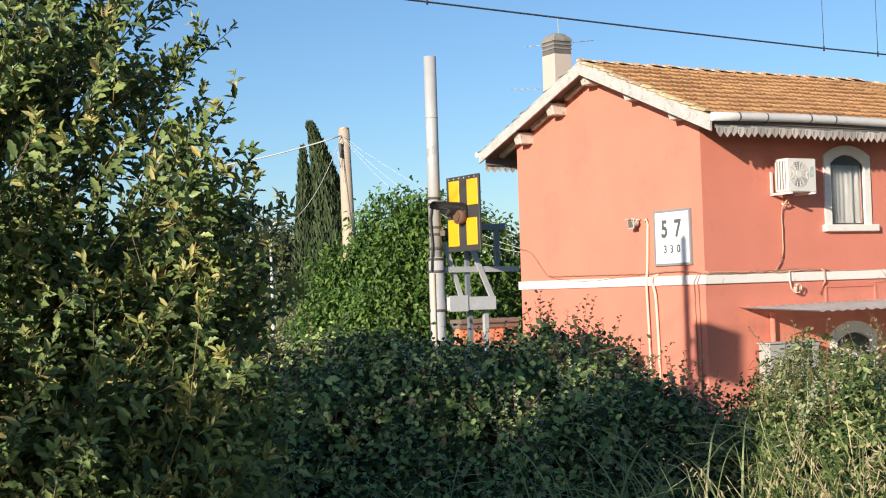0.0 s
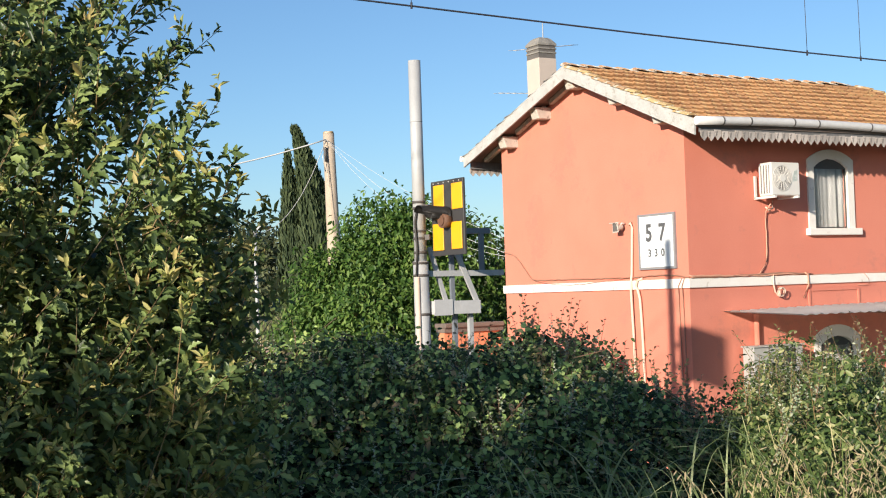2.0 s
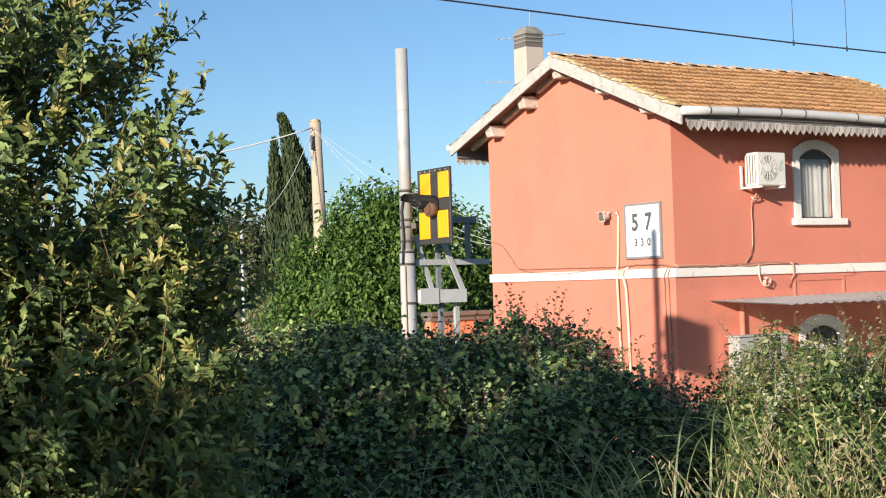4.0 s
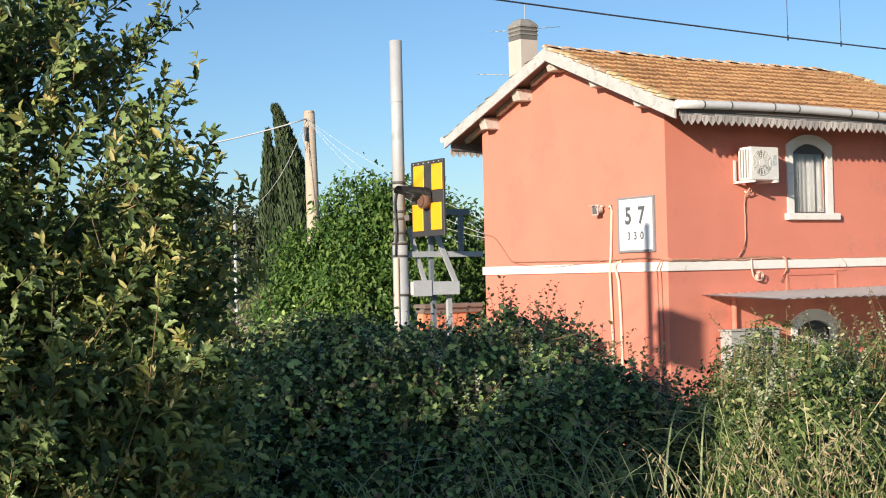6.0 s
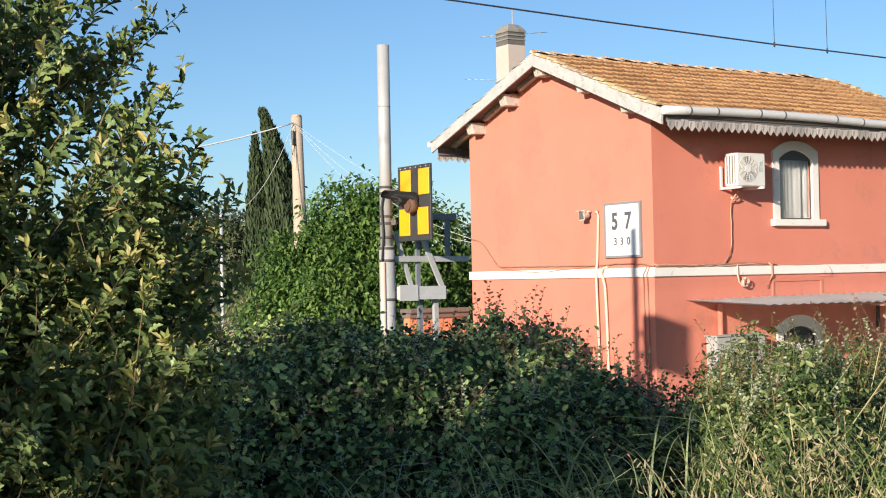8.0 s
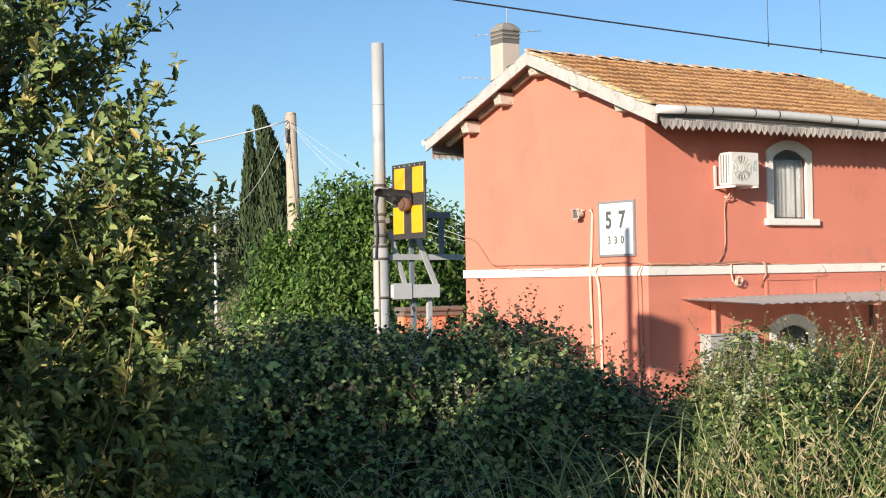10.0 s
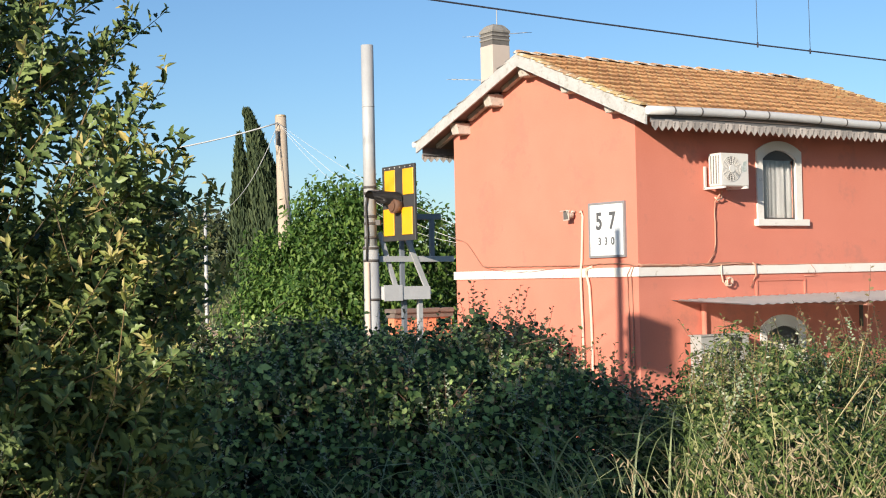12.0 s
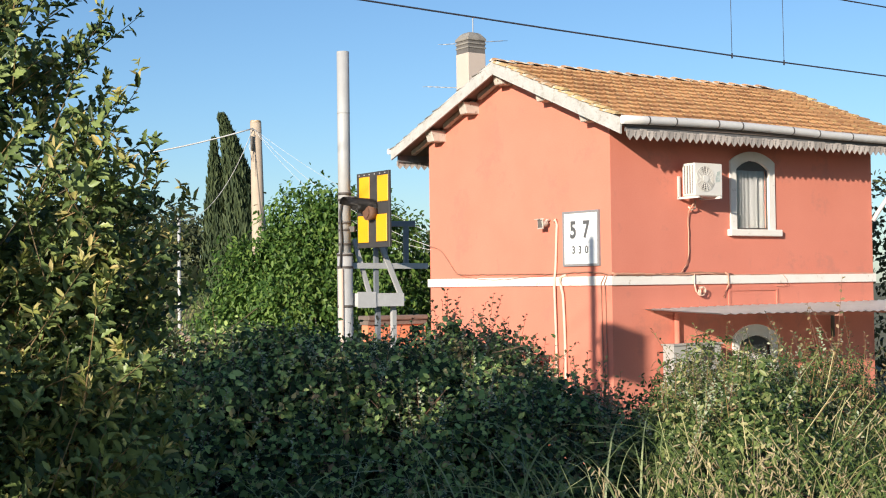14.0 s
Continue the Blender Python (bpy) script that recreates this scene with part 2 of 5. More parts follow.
def prism(bm, outline, way):
    """A closed outline of points, pushed along way."""
    way = Vector(way)
    a = [bm.verts.new(p) for p in outline]
    b = [bm.verts.new(Vector(p) + way) for p in outline]
    bm.faces.new(a)
    bm.faces.new(b[::-1])
    n = len(a)
    for i in range(n):
        bm.faces.new((a[i], b[i], b[(i + 1) % n], a[(i + 1) % n]))
    return bm


def tube(bm, points, r, sides=8, r_end=None, cap=True):
    points = [Vector(p) for p in points]
    rings = []
    for i, p in enumerate(points):
        t = (points[min(i + 1, len(points) - 1)] - points[max(i - 1, 0)]).normalized()
        u = t.cross(Vector((0, 0, 1)) if abs(t.z) < 0.9 else Vector((1, 0, 0))).normalized()
        v = t.cross(u)
        rad = r if r_end is None else r + (r_end - r) * i / (len(points) - 1)
        rings.append([bm.verts.new(p + rad * (math.cos(a) * u + math.sin(a) * v)) for a in (2 * math.pi * k / sides for k in range(sides))])
    for a, b in zip(rings, rings[1:]):
        for k in range(sides):
            f = bm.faces.new((a[k], a[(k + 1) % sides], b[(k + 1) % sides], b[k]))
            f.smooth = True
    if cap:
        bm.faces.new(rings[0][::-1])
        bm.faces.new(rings[-1])
    return bm


def bar(bm, a, b, w, h, side=(0, 1, 0)):
    """A rectangular bar from a to b; w across side, h along the third way."""
    a, b = Vector(a), Vector(b)
    t = (b - a).normalized()
    s = Vector(side)
    s = (s - t * s.dot(t)).normalized() * w / 2
    n = t.cross(s).normalized() * h / 2
    return prism(bm, [a + s + n, a - s + n, a - s - n, a + s - n], b - a)


def bevelled(bm, size=0.006):
    bmesh.ops.remove_doubles(bm, verts=bm.verts, dist=1e-5)
    bmesh.ops.bevel(bm, geom=[e for e in bm.edges if len(e.link_faces) == 2 and e.calc_face_angle(0) > 0.6], offset=size, segments=1, affect="EDGES", clamp_overlap=True)
    return bm


def part(name, bm, material, parent=None, label="", fix=True):
    """Links a bmesh as one mesh object under a thing or a part."""
    me = bpy.data.meshes.new(name)
    if fix:
        bmesh.ops.recalc_face_normals(bm, faces=bm.faces)
    bm.to_mesh(me)
    bm.free()
    me.materials.append(material)
    ob = new(name, me)
    ob.parent = parent
    if label:
        tagged(ob, label)
    return ob


def thing(name, label, category, group="", kind="", at=(0, 0, 0)):
    ob = new(name)
    ob.location = at
    ob.empty_display_size = 0.1
    return tagged(ob, label, category, group, kind)


B = bmesh.new


def piece(name, me, parent, m):
    ob = new(name, me)
    ob.parent = parent
    ob.matrix_local = m
    return ob


def sagging(a, b, sag, n=12):
    a, b = Vector(a), Vector(b)
    return [a.lerp(b, i / n) - Vector((0, 0, sag * 4 * (i / n) * (1 - i / n))) for i in range(n + 1)]


# the camera's side of the track as a frame on the ground: across to the right, ahead
ORIGIN, ACROSS, AHEAD = np.array((-14.2153, -16.3535)), np.array((0.8297, -0.5582)), np.array((0.5583, 0.8297))


def spot(u, d):
    """Plan place u metres across and d metres ahead of the camera's stand."""
    return ORIGIN + np.multiply.outer(np.asarray(u, float), ACROSS) + np.multiply.outer(np.asarray(d, float), AHEAD)


def mesh_of(name, verts, faces_idx, material, smooth=False):
    """A mesh from arrays: verts (n, 3), triangles (m, 3)."""
    me = bpy.data.meshes.new(name)
    me.vertices.add(len(verts))
    me.vertices.foreach_set("co", np.ascontiguousarray(verts, dtype=np.float32).ravel())
    me.loops.add(faces_idx.size)
    me.loops.foreach_set("vertex_index", np.ascontiguousarray(faces_idx, dtype=np.int32).ravel())
    me.polygons.add(len(faces_idx))
    me.polygons.foreach_set("loop_start", np.arange(0, faces_idx.size, 3, dtype=np.int32))
    me.materials.append(material)
    me.update(calc_edges=True)
    return me


# leaf outlines: along, across, above; the last is the middle of the fan
OVAL = np.array([(0, 0, 0), (0.25, 0.38, 0.06), (0.62, 0.46, 0.05), (1, 0, -0.10), (0.62, -0.46, 0.05), (0.25, -0.38, 0.06), (0.5, 0, -0.05)])
OAK = np.array([(0, 0, 0), (0.13, 0.15, 0.03), (0.30, 0.40, 0.09), (0.42, 0.31, 0.02), (0.60, 0.48, 0.10), (0.74, 0.28, 0.0), (0.85, 0.27, 0.02), (1, 0, -0.16), (0.85, -0.27, -0.02), (0.74, -0.28, 0.03), (0.60, -0.48, 0.02), (0.42, -0.31, 0.08), (0.30, -0.40, 0.02), (0.13, -0.15, 0.03), (0.5, 0, -0.07)])
SIMPLE = np.array([(0, 0, 0), (0.48, 0.45, 0.05), (1, 0, -0.1), (0.48, -0.45, 0.05), (0.5, 0, -0.04)])
TOOTHED = np.array([(0, 0, 0), (0.15, 0.34, 0.04), (0.55, 0.52, 0.03), (1, 0, -0.14), (0.55, -0.52, 0.03), (0.15, -0.34, 0.04), (0.45, 0, -0.05)])
LOBED = np.array([(0, 0, 0), (-0.02, 0.42, 0.02), (0.34, 0.28, -0.02), (0.6, 0.58, -0.06), (0.62, 0.2, 0.0), (1, 0, -0.16), (0.62, -0.2, 0.0), (0.6, -0.58, -0.06), (0.34, -0.28, -0.02), (-0.02, -0.42, 0.02), (0.4, 0, 0.05)])


def leaves(name, at, along, face, length, wide, shape, material, rng):
    """One mesh of many leaves. at, along, face: (n, 3); length, wide: (n,)."""
    along = along / np.linalg.norm(along, axis=1, keepdims=True)
    side = np.cross(face, along)
    side /= np.linalg.norm(side, axis=1, keepdims=True) + 1e-9
    up = np.cross(along, side)
    curl = rng.uniform(0.3, 1.6, len(at))
    v = (at[:, None] + along[:, None] * (shape[None, :, :1] * length[:, None, None]) + side[:, None] * (shape[None, :, 1:2] * (length * wide)[:, None, None])
         + up[:, None] * (shape[None, :, 2:] * (length * curl)[:, None, None]))
    k = len(shape)
    rim = np.arange(k - 1)
    tri = np.stack([np.full(k - 1, k - 1), rim, (rim + 1) % (k - 1)], 1)
    f = tri[None] + (np.arange(len(at)) * k)[:, None, None]
    return mesh_of(name, v.reshape(-1, 3), f.reshape(-1, 3), material)


def blades(name, root, lean, height, wide, material, rng, droop=0.6, n=5):
    """One mesh of curved grass blades. root, lean: (m, 3); height, wide: (m,)."""
    s = np.linspace(0, 1, n)
    up = np.array((0, 0, 1.0))
    mid = root[:, None] + height[:, None, None] * (up * (s - droop * s**3 * 0.55)[None, :, None] + lean[:, None] * (s**2)[None, :, None])
    side = np.cross(lean, up) + rng.normal(0, 0.35, lean.shape)
    side /= np.linalg.norm(side, axis=1, keepdims=True)
    half = (wide[:, None] * (1 - s**1.6)[None])[..., None] * side[:, None] / 2
    v = np.concatenate([mid + half, mid - half], 1)
    i = np.arange(n - 1)
    tri = np.concatenate([np.stack([i, i + 1, i + n], 1), np.stack([i + 1, i + n + 1, i + n], 1)])
    f = tri[None] + (np.arange(len(root)) * 2 * n)[:, None, None]
    return mesh_of(name, v.reshape(-1, 3), f.reshape(-1, 3), material)


def sticks(name, a, b, r0, r1, material):
    """One mesh of thin three-sided sticks from a to b, (n, 3) each."""
    t = b - a
    t /= np.linalg.norm(t, axis=1, keepdims=True)
    u = np.cross(t, np.array((0.3, 0.5, 0.81)))
    u /= np.linalg.norm(u, axis=1, keepdims=True)
    w = np.cross(t, u)
    ring = [(math.cos(x), math.sin(x)) for x in (0, 2.094, 4.189)]
    v = np.stack([p + (r0 if p is a else r1) * (c * u + s * w) for p in (a, b) for c, s in ring], 1)
    tri = np.array([(0, 1, 4), (0, 4, 3), (1, 2, 5), (1, 5, 4), (2, 0, 3), (2, 3, 5), (3, 4, 5)])
    f = tri[None] + (np.arange(len(a)) * 6)[:, None, None]
    return mesh_of(name, v.reshape(-1, 3), f.reshape(-1, 3), material)


# ---- ground ----


def ground_height(x, y):
    """The camera stands on a bank above the track; beyond it the land is flat and rises to a field."""
    d = (x - ORIGIN[0]) * AHEAD[0] + (y - ORIGIN[1]) * AHEAD[1]
    u = (x - ORIGIN[0]) * ACROSS[0] + (y - ORIGIN[1]) * ACROSS[1]
    k = np.clip((d - 7.0) / 5.0, 0, 1)
    far, left = np.clip((d - 33) / 12, 0, 1), np.clip((-u - 3.5) / 3, 0, 1)
    return 1.5 - 1.4 * k * k * (3 - 2 * k) + 2.5 * far * far * (3 - 2 * far) * left + 0.06 * np.sin(x * 1.3 + 0.7) * np.cos(y * 1.1)


edges = np.concatenate([[-900, -400, -180, -90, -60], np.linspace(-40, 40, 81), [60, 90, 180, 400, 900]])
gx, gy = np.meshgrid(edges, edges, indexing="ij")
gv = np.stack([gx, gy, ground_height(gx, gy)], -1).reshape(-1, 3)
n = len(edges)
i, j = np.meshgrid(np.arange(n - 1), np.arange(n - 1), indexing="ij")
q = (i * n + j).ravel()
gf = np.concatenate([np.stack([q, q + n, q + n + 1], 1), np.stack([q, q + n + 1, q + 1], 1)])
tagged(new("ground", mesh_of("ground", gv, gf, SOIL)), "dry grassy ground falling from a bank to flat land", "ground", kind="structure")

# ---- the house ----
WIDE, LONG = 5.195, 6.30
RIDGE_Y, RIDGE_Z, FALL_S, FALL_N = 2.53, 6.93, 0.408, 0.370
EAVE_S, EAVE_N, VERGE = -0.74, 5.87, 0.40


def roof_z(y):
    return RIDGE_Z - (FALL_S * (RIDGE_Y - y) if y < RIDGE_Y else FALL_N * (y - RIDGE_Y))


house = thing("house", "two-storey salmon-plastered railway house with a terracotta gable roof", "house")


def arch(x0, x1, z0, z1, n=9):
    """Points of a segmental arch from x1 back to x0, springing at z0 and rising to z1."""
    c, h = (x0 + x1) / 2, (x1 - x0) / 2
    rise = z1 - z0
    rad = (h * h + rise * rise) / (2 * rise)
    out = []
    for k in range(n + 1):
        x = x1 + (x0 - x1) * k / n
        out.append((x, z1 - rad + math.sqrt(max(rad * rad - (x - c) ** 2, 0))))
    return out


def gable(bm, x0, x1):
    drop = 0.14
    prism(bm, [(x0, 0, -0.2), (x0, WIDE, -0.2), (x0, WIDE, roof_z(WIDE) - drop), (x0, RIDGE_Y, RIDGE_Z - drop), (x0, 0, roof_z(0) - drop)], (x1 - x0, 0, 0))
    return bm


part("wall", gable(B(), 0, 0.4), PLASTER, house)
part("wall", gable(B(), LONG - 0.4, LONG), PLASTER, house)
WX0, WX1 = 2.775, 3.575
top_s = roof_z(0) - 0.14
bm = B()
box(bm, 0.4, WX0, 0, 0.4, -0.2, top_s)
box(bm, WX1, LONG - 0.4, 0, 0.4, -0.2, top_s)
low = arch(WX0, WX1, 2.02, 2.16)
prism(bm, [(WX0, 0, 3.97), (WX1, 0, 3.97)] + [(x, 0, z) for x, z in low], (0, 0.4, 0))
high = arch(WX0, WX1, 4.99, 5.14)
prism(bm, [(WX0, 0, top_s), (WX1, 0, top_s)] + [(x, 0, z) for x, z in high], (0, 0.4, 0))
part("wall", bm, PLASTER, house)
part("wall", box(B(), 0.4, LONG - 0.4, WIDE - 0.4, WIDE, -0.2, roof_z(WIDE) - 0.16), PLASTER, house)
bm = box(B(), 0.4, LONG - 0.4, 0.4, WIDE - 0.4, 3.0, 3.1)
part("upper_floor", bm, ROOM, house)

# string course round the two seen sides
bm = B()
box(bm, -0.035, 0, -0.035, WIDE + 0.05, 3.045, 3.195)
box(bm, 0, LONG + 0.05, -0.035, 0, 3.045, 3.195)
part("string_course", bevelled(bm), WHITE, house, "white painted string course with streaks")

# roof
roof_bm = B()
x0, x1 = -VERGE, LONG + VERGE
for ye in (EAVE_S, EAVE_N):
    prism(roof_bm, [(x0, RIDGE_Y, RIDGE_Z - 0.02), (x0, ye, roof_z(ye) - 0.02), (x0, ye, roof_z(ye) - 0.12), (x0, RIDGE_Y, RIDGE_Z - 0.12)], (x1 - x0, 0, 0))
roof = part("roof", roof_bm, WOOD_DARK, house, "terracotta barrel tiles over dark boards")
for xs, way in ((-VERGE - 0.035, 0.035), (LONG + VERGE, 0.035)):
    for ye in (EAVE_S, EAVE_N):
        deep = 0.245 if ye < 0 else 0.20
        ze = roof_z(ye)
        b2 = prism(B(), [(xs, RIDGE_Y, RIDGE_Z), (xs, ye, ze), (xs, ye, ze - deep), (xs, RIDGE_Y, RIDGE_Z - 0.235)], (way, 0, 0))
        part("bargeboard", b2, BARGE, house, "weathered white painted bargeboard")
for y in (2.60, 3.66, 4.74, 1.42, 0.30):
    zt = roof_z(y) - 0.125
    p = B()
    box(p, -0.33, 0.05, y - 0.11, y + 0.11, zt - 0.24, zt - 0.03)
    for v in p.verts:
        if v.co.x < 0 and v.co.z < zt - 0.1:
            v.co.x += 0.07
    part("purlin_end", bevelled(p, 0.012), WOOD_END, house, "worn pale purlin end")
for y in (3.0, 4.1, 5.2):
    part("rafter", bar(B(), (-0.06, y - 0.45, roof_z(y - 0.45) - 0.16), (-0.06, y + 0.45, roof_z(y + 0.45) - 0.16), 0.09, 0.08, (1, 0, 0)), WOOD_END, house)

# fascia and pointed valance boards under both eaves
tooth_me = None
for ye, sgn in ((EAVE_S + 0.04, -1), (EAVE_N - 0.04, 1)):
    zt = roof_z(ye) - 0.07
    fascia = part("valance", box(B(), -VERGE + 0.1, LONG + VERGE - 0.1, ye - 0.015, ye + 0.015, zt - (0.145 if sgn < 0 else 0.18), zt), FASCIA_SHADED, house, "grey wooden valance with pointed teeth")
    if tooth_me is None:
        b2 = prism(B(), [(-0.064, 0, 0), (0.064, 0, 0), (0.066, 0, -0.085), (0.035, 0, -0.118), (0, 0, -0.155), (-0.035, 0, -0.118), (-0.066, 0, -0.085)], (0, 0.018, 0))
        bmesh.ops.recalc_face_normals(b2, faces=b2.faces)
        tooth_me = bpy.data.meshes.new("tooth")
        b2.to_mesh(tooth_me)
        b2.free()
        tooth_me.materials.append(VALANCE)
    rng = random.Random(4)
    for k in range(48):
        x = -VERGE + 0.17 + k * 0.1405
        piece("tooth", tooth_me, fascia, Matrix.Translation((x, ye + sgn * 0.034, zt - (0.112 if sgn < 0 else 0.15) + rng.uniform(-0.012, 0.012))) @ pose(0, 0, 0, rng.uniform(-2, 2), rng.uniform(-2, 2), 0))

# gutter with joints
gz, gyy = roof_z(EAVE_S) - 0.035, EAVE_S - 0.05
b2 = B()
pts = []
for k in range(15):
    x = -VERGE - 0.03 + (LONG + 2 * VERGE + 0.06) * k / 14
    pts.append((x, gyy, gz + 0.035 * math.sin(math.pi * min(k / 9, 1)) - 0.004 * max(0, k - 8)))
tube(b2, pts, 0.068, 10)
gutter = part("gutter", b2, ZINC, house, "white half-round metal gutter with dark joints")
for k in (1.0, 2.1, 3.9, 4.95, 7.3, 8.55, 10.2, 12.0):
    a = Vector(pts[int(k)]).lerp(Vector(pts[min(int(k) + 1, 14)]), k - int(k))
    part("gutter_bracket", tube(B(), [a - Vector((0.012, 0, 0)), a + Vector((0.012, 0, 0))], 0.072, 10), DARK_IRON, gutter)

nz = roof_z(EAVE_N) - 0.03
part("gutter", tube(B(), [(-VERGE - 0.05, EAVE_N + 0.06, nz), (LONG + VERGE, EAVE_N + 0.06, nz + 0.02)], 0.058, 10), ZINC, house, "white metal gutter of the far eave")

# chimney on the far slope
CX, CY = 0.285, 4.265
CW = 0.40
chimney = part("chimney", bevelled(box(B(), CX, CX + CW, CY, CY + CW, 5.9, 7.40), 0.008), STUCCO, house, "cream stuccoed chimney with a sooty slotted cap")
part("flue_slot", box(B(), CX + 0.008, CX + CW - 0.008, CY + 0.008, CY + CW - 0.008, 7.40, 7.66), SOOT_SHADE_GREY, chimney, "sooty slots")
for z, g, h in ((7.49, 0.006, 0.03), (7.565, 0.008, 0.03)):
    part("cap_slab", bevelled(box(B(), CX - g, CX + CW + g, CY - g, CY + CW + g, z, z + h), 0.005), CONCRETE, chimney)
b2 = B()
levels = []
for g, z in ((0.012, 7.635), (0.012, 7.68), (-0.06, 7.775), (-0.10, 7.80)):
    levels.append([b2.verts.new((x, y, z)) for x, y in ((CX - g, CY - g), (CX + CW + g, CY - g), (CX + CW + g, CY + CW + g), (CX - g, CY + CW + g))])
b2.faces.new(levels[0][::-1])
b2.faces.new(levels[-1])
for lo, hi in zip(levels, levels[1:]):
    for k in range(4):
        b2.faces.new((lo[k], lo[(k + 1) % 4], hi[(k + 1) % 4], hi[k]))
part("chimney_cap", bevelled(b2, 0.008), CONCRETE, chimney, "mossy grey concrete cap")

# windows and doorway
def opening(name, label, z_sill, z_spring, z_top, door=False):
    w = part(name, B(), WHITE, house, label)
    o = 0.14
    outer = arch(WX0 - o, WX1 + o, z_spring + 0.13, z_top + (0.19 if door else 0.155), 12)
    inner = arch(WX0, WX1, z_spring, z_top, 12)
    b2 = B()
    loop_o = [(WX1 + o, z_sill)] + outer + [(WX0 - o, z_sill)]
    loop_i = [(WX1, z_sill)] + inner + [(WX0, z_sill)]
    for y, flip in ((-0.03, False), (0.0, True)):
        vo = [b2.verts.new((x, y, z)) for x, z in loop_o]
        vi = [b2.verts.new((x, y, z)) for x, z in loop_i]
        for k in range(len(vo) - 1):
            b2.faces.new((vo[k], vo[k + 1], vi[k + 1], vi[k]))
        if not flip:
            fo, fi = vo, vi
    for k in range(len(fo) - 1):
        b2.faces.new((fo[k], fo[k + 1], vo[k + 1], vo[k]))
        b2.faces.new((fi[k], fi[k + 1], vi[k + 1], vi[k]))
    # white reveal lining
    mid = (WX0 + WX1) / 2
    lining = [(x + (0.005 if x < mid else -0.005), z - 0.005) for x, z in loop_i]
    r0, r1 = ([b2.verts.new((x, y, z)) for x, z in lining] for y in (-0.029, 0.018))
    for k in range(len(r0) - 1):
        b2.faces.new((r0[k], r0[k + 1], r1[k + 1], r1[k]))
    part("surround", b2, WHITE, w, "white plaster arched surround")
    if not door:
        part("sill", bevelled(box(B(), WX0 - 0.20, WX1 + 0.25, -0.09, 0.16, z_sill - 0.115, z_sill), 0.01), WHITE, w)
    b2 = B()
    t = 0.028
    zb = z_sill if not door else z_sill - 0.02
    box(b2, WX0, WX0 + t, 0.02, 0.04, zb, z_top)
    box(b2, WX1 - t, WX1, 0.02, 0.04, zb, z_top)
    box(b2, WX0 + t, WX1 - t, 0.02, 0.04, zb, zb + t)
    prism(b2, [(WX0 + t, 0.02, z_spring - 0.02), (WX1 - t, 0.02, z_spring - 0.02), (WX1 - t, 0.02, z_spring + 0.17), (WX0 + t, 0.02, z_spring + 0.17)], (0, 0.02, 0))
    part("window_frame", b2, FRAME_DARK, w, "dark window frame with an arched head")
    pane = part("pane", box(B(), WX0 + t, WX1 - t, 0.028, 0.032, zb + t, z_spring - 0.02), GLASS, w)
    pane.visible_shadow = False
    b2 = B()
    N = 44
    x_a, x_b = WX0 + 0.02, WX1 - 0.02
    prev = None
    for k in range(N + 1):
        s = k / N
        x = x_a + (x_b - x_a) * s
        y = 0.085 + 0.022 * math.sin(s * 17 + 1.6 * math.sin(s * 7)) + 0.005 * math.sin(s * 47)
        cur = (b2.verts.new((x, y, zb + 0.01)), b2.verts.new((x, y, z_spring + 0.02)))
        if prev:
            f = b2.faces.new((prev[0], cur[0], cur[1], prev[1]))
            f.smooth = True
        prev = cur
    part("curtain", b2, CURTAIN, w, "grey curtain hanging in folds")
    return w


opening("window", "arched window with a white surround and grey curtain", 3.965, 4.99, 5.14)
opening("doorway", "arched ground-floor opening with a pale surround", 0.1, 2.02, 2.16, True)

# raised plaster frame over the awning
b2 = B()
box(b2, 2.56, 2.60, -0.02, 0, 2.66, 2.96)
box(b2, 3.72, 3.76, -0.02, 0, 2.66, 2.96)
box(b2, 2.60, 3.72, -0.02, 0, 2.925, 2.96)
part("plaster_panel_frame", b2, PLASTER, house)

# corrugated awning over the door
AX0, AX1, AD = 0.66, 6.85, 1.70
b2 = B()
cols = 150
rows_v = []
for k in range(cols + 1):
    x = AX0 + (AX1 - AX0) * k / cols
    w = 0.013 * math.cos(k * math.pi * 2 / 5)
    rows_v.append([b2.verts.new((x, -s * AD, 2.645 + 0.07 * k / cols - (0.055 + 0.10 * k / cols) * s + w + 0.008 * math.sin(x * 0.8))) for s in (0, 0.5, 1)])
for a, c in zip(rows_v, rows_v[1:]):
    for k in range(2):
        b2.faces.new((a[k], c[k], c[k + 1], a[k + 1])).smooth = True
bmesh.ops.solidify(b2, geom=b2.faces[:], thickness=0.006)
awning = part("awning", b2, SHEET, house, "grey corrugated sheet awning on timber brackets")
for x in (3.4, 5.0, 6.5):
    part("awning_bracket", bar(B(), (x, 0, 2.585), (x, -AD + 0.04, 2.55), 0.10, 0.08, (1, 0, 0)), BRACKET, awning, "salmon-brown timber bracket")
part("awning_post", tube(B(), [(5.05, -0.10, 2.55), (5.05, -0.10, 2.08)], 0.035, 8), DARK_IRON, awning)
part("downpipe", tube(B(), [(1.32, -0.06, 2.58), (1.32, -0.06, 0.1)], 0.045, 10), PLASTER, house)

# ---- things on the house ----
# kilometre board on the gable
sign = thing("kilometre_sign", "square white kilometre board with dark figures on the gable", "sign", at=(0, 0.715, 3.812))
part("board", bevelled(box(B(), -0.035, 0.0, -0.45, 0.45, -0.445, 0.445), 0.004), SIGN_WHITE, sign)
b2 = B()
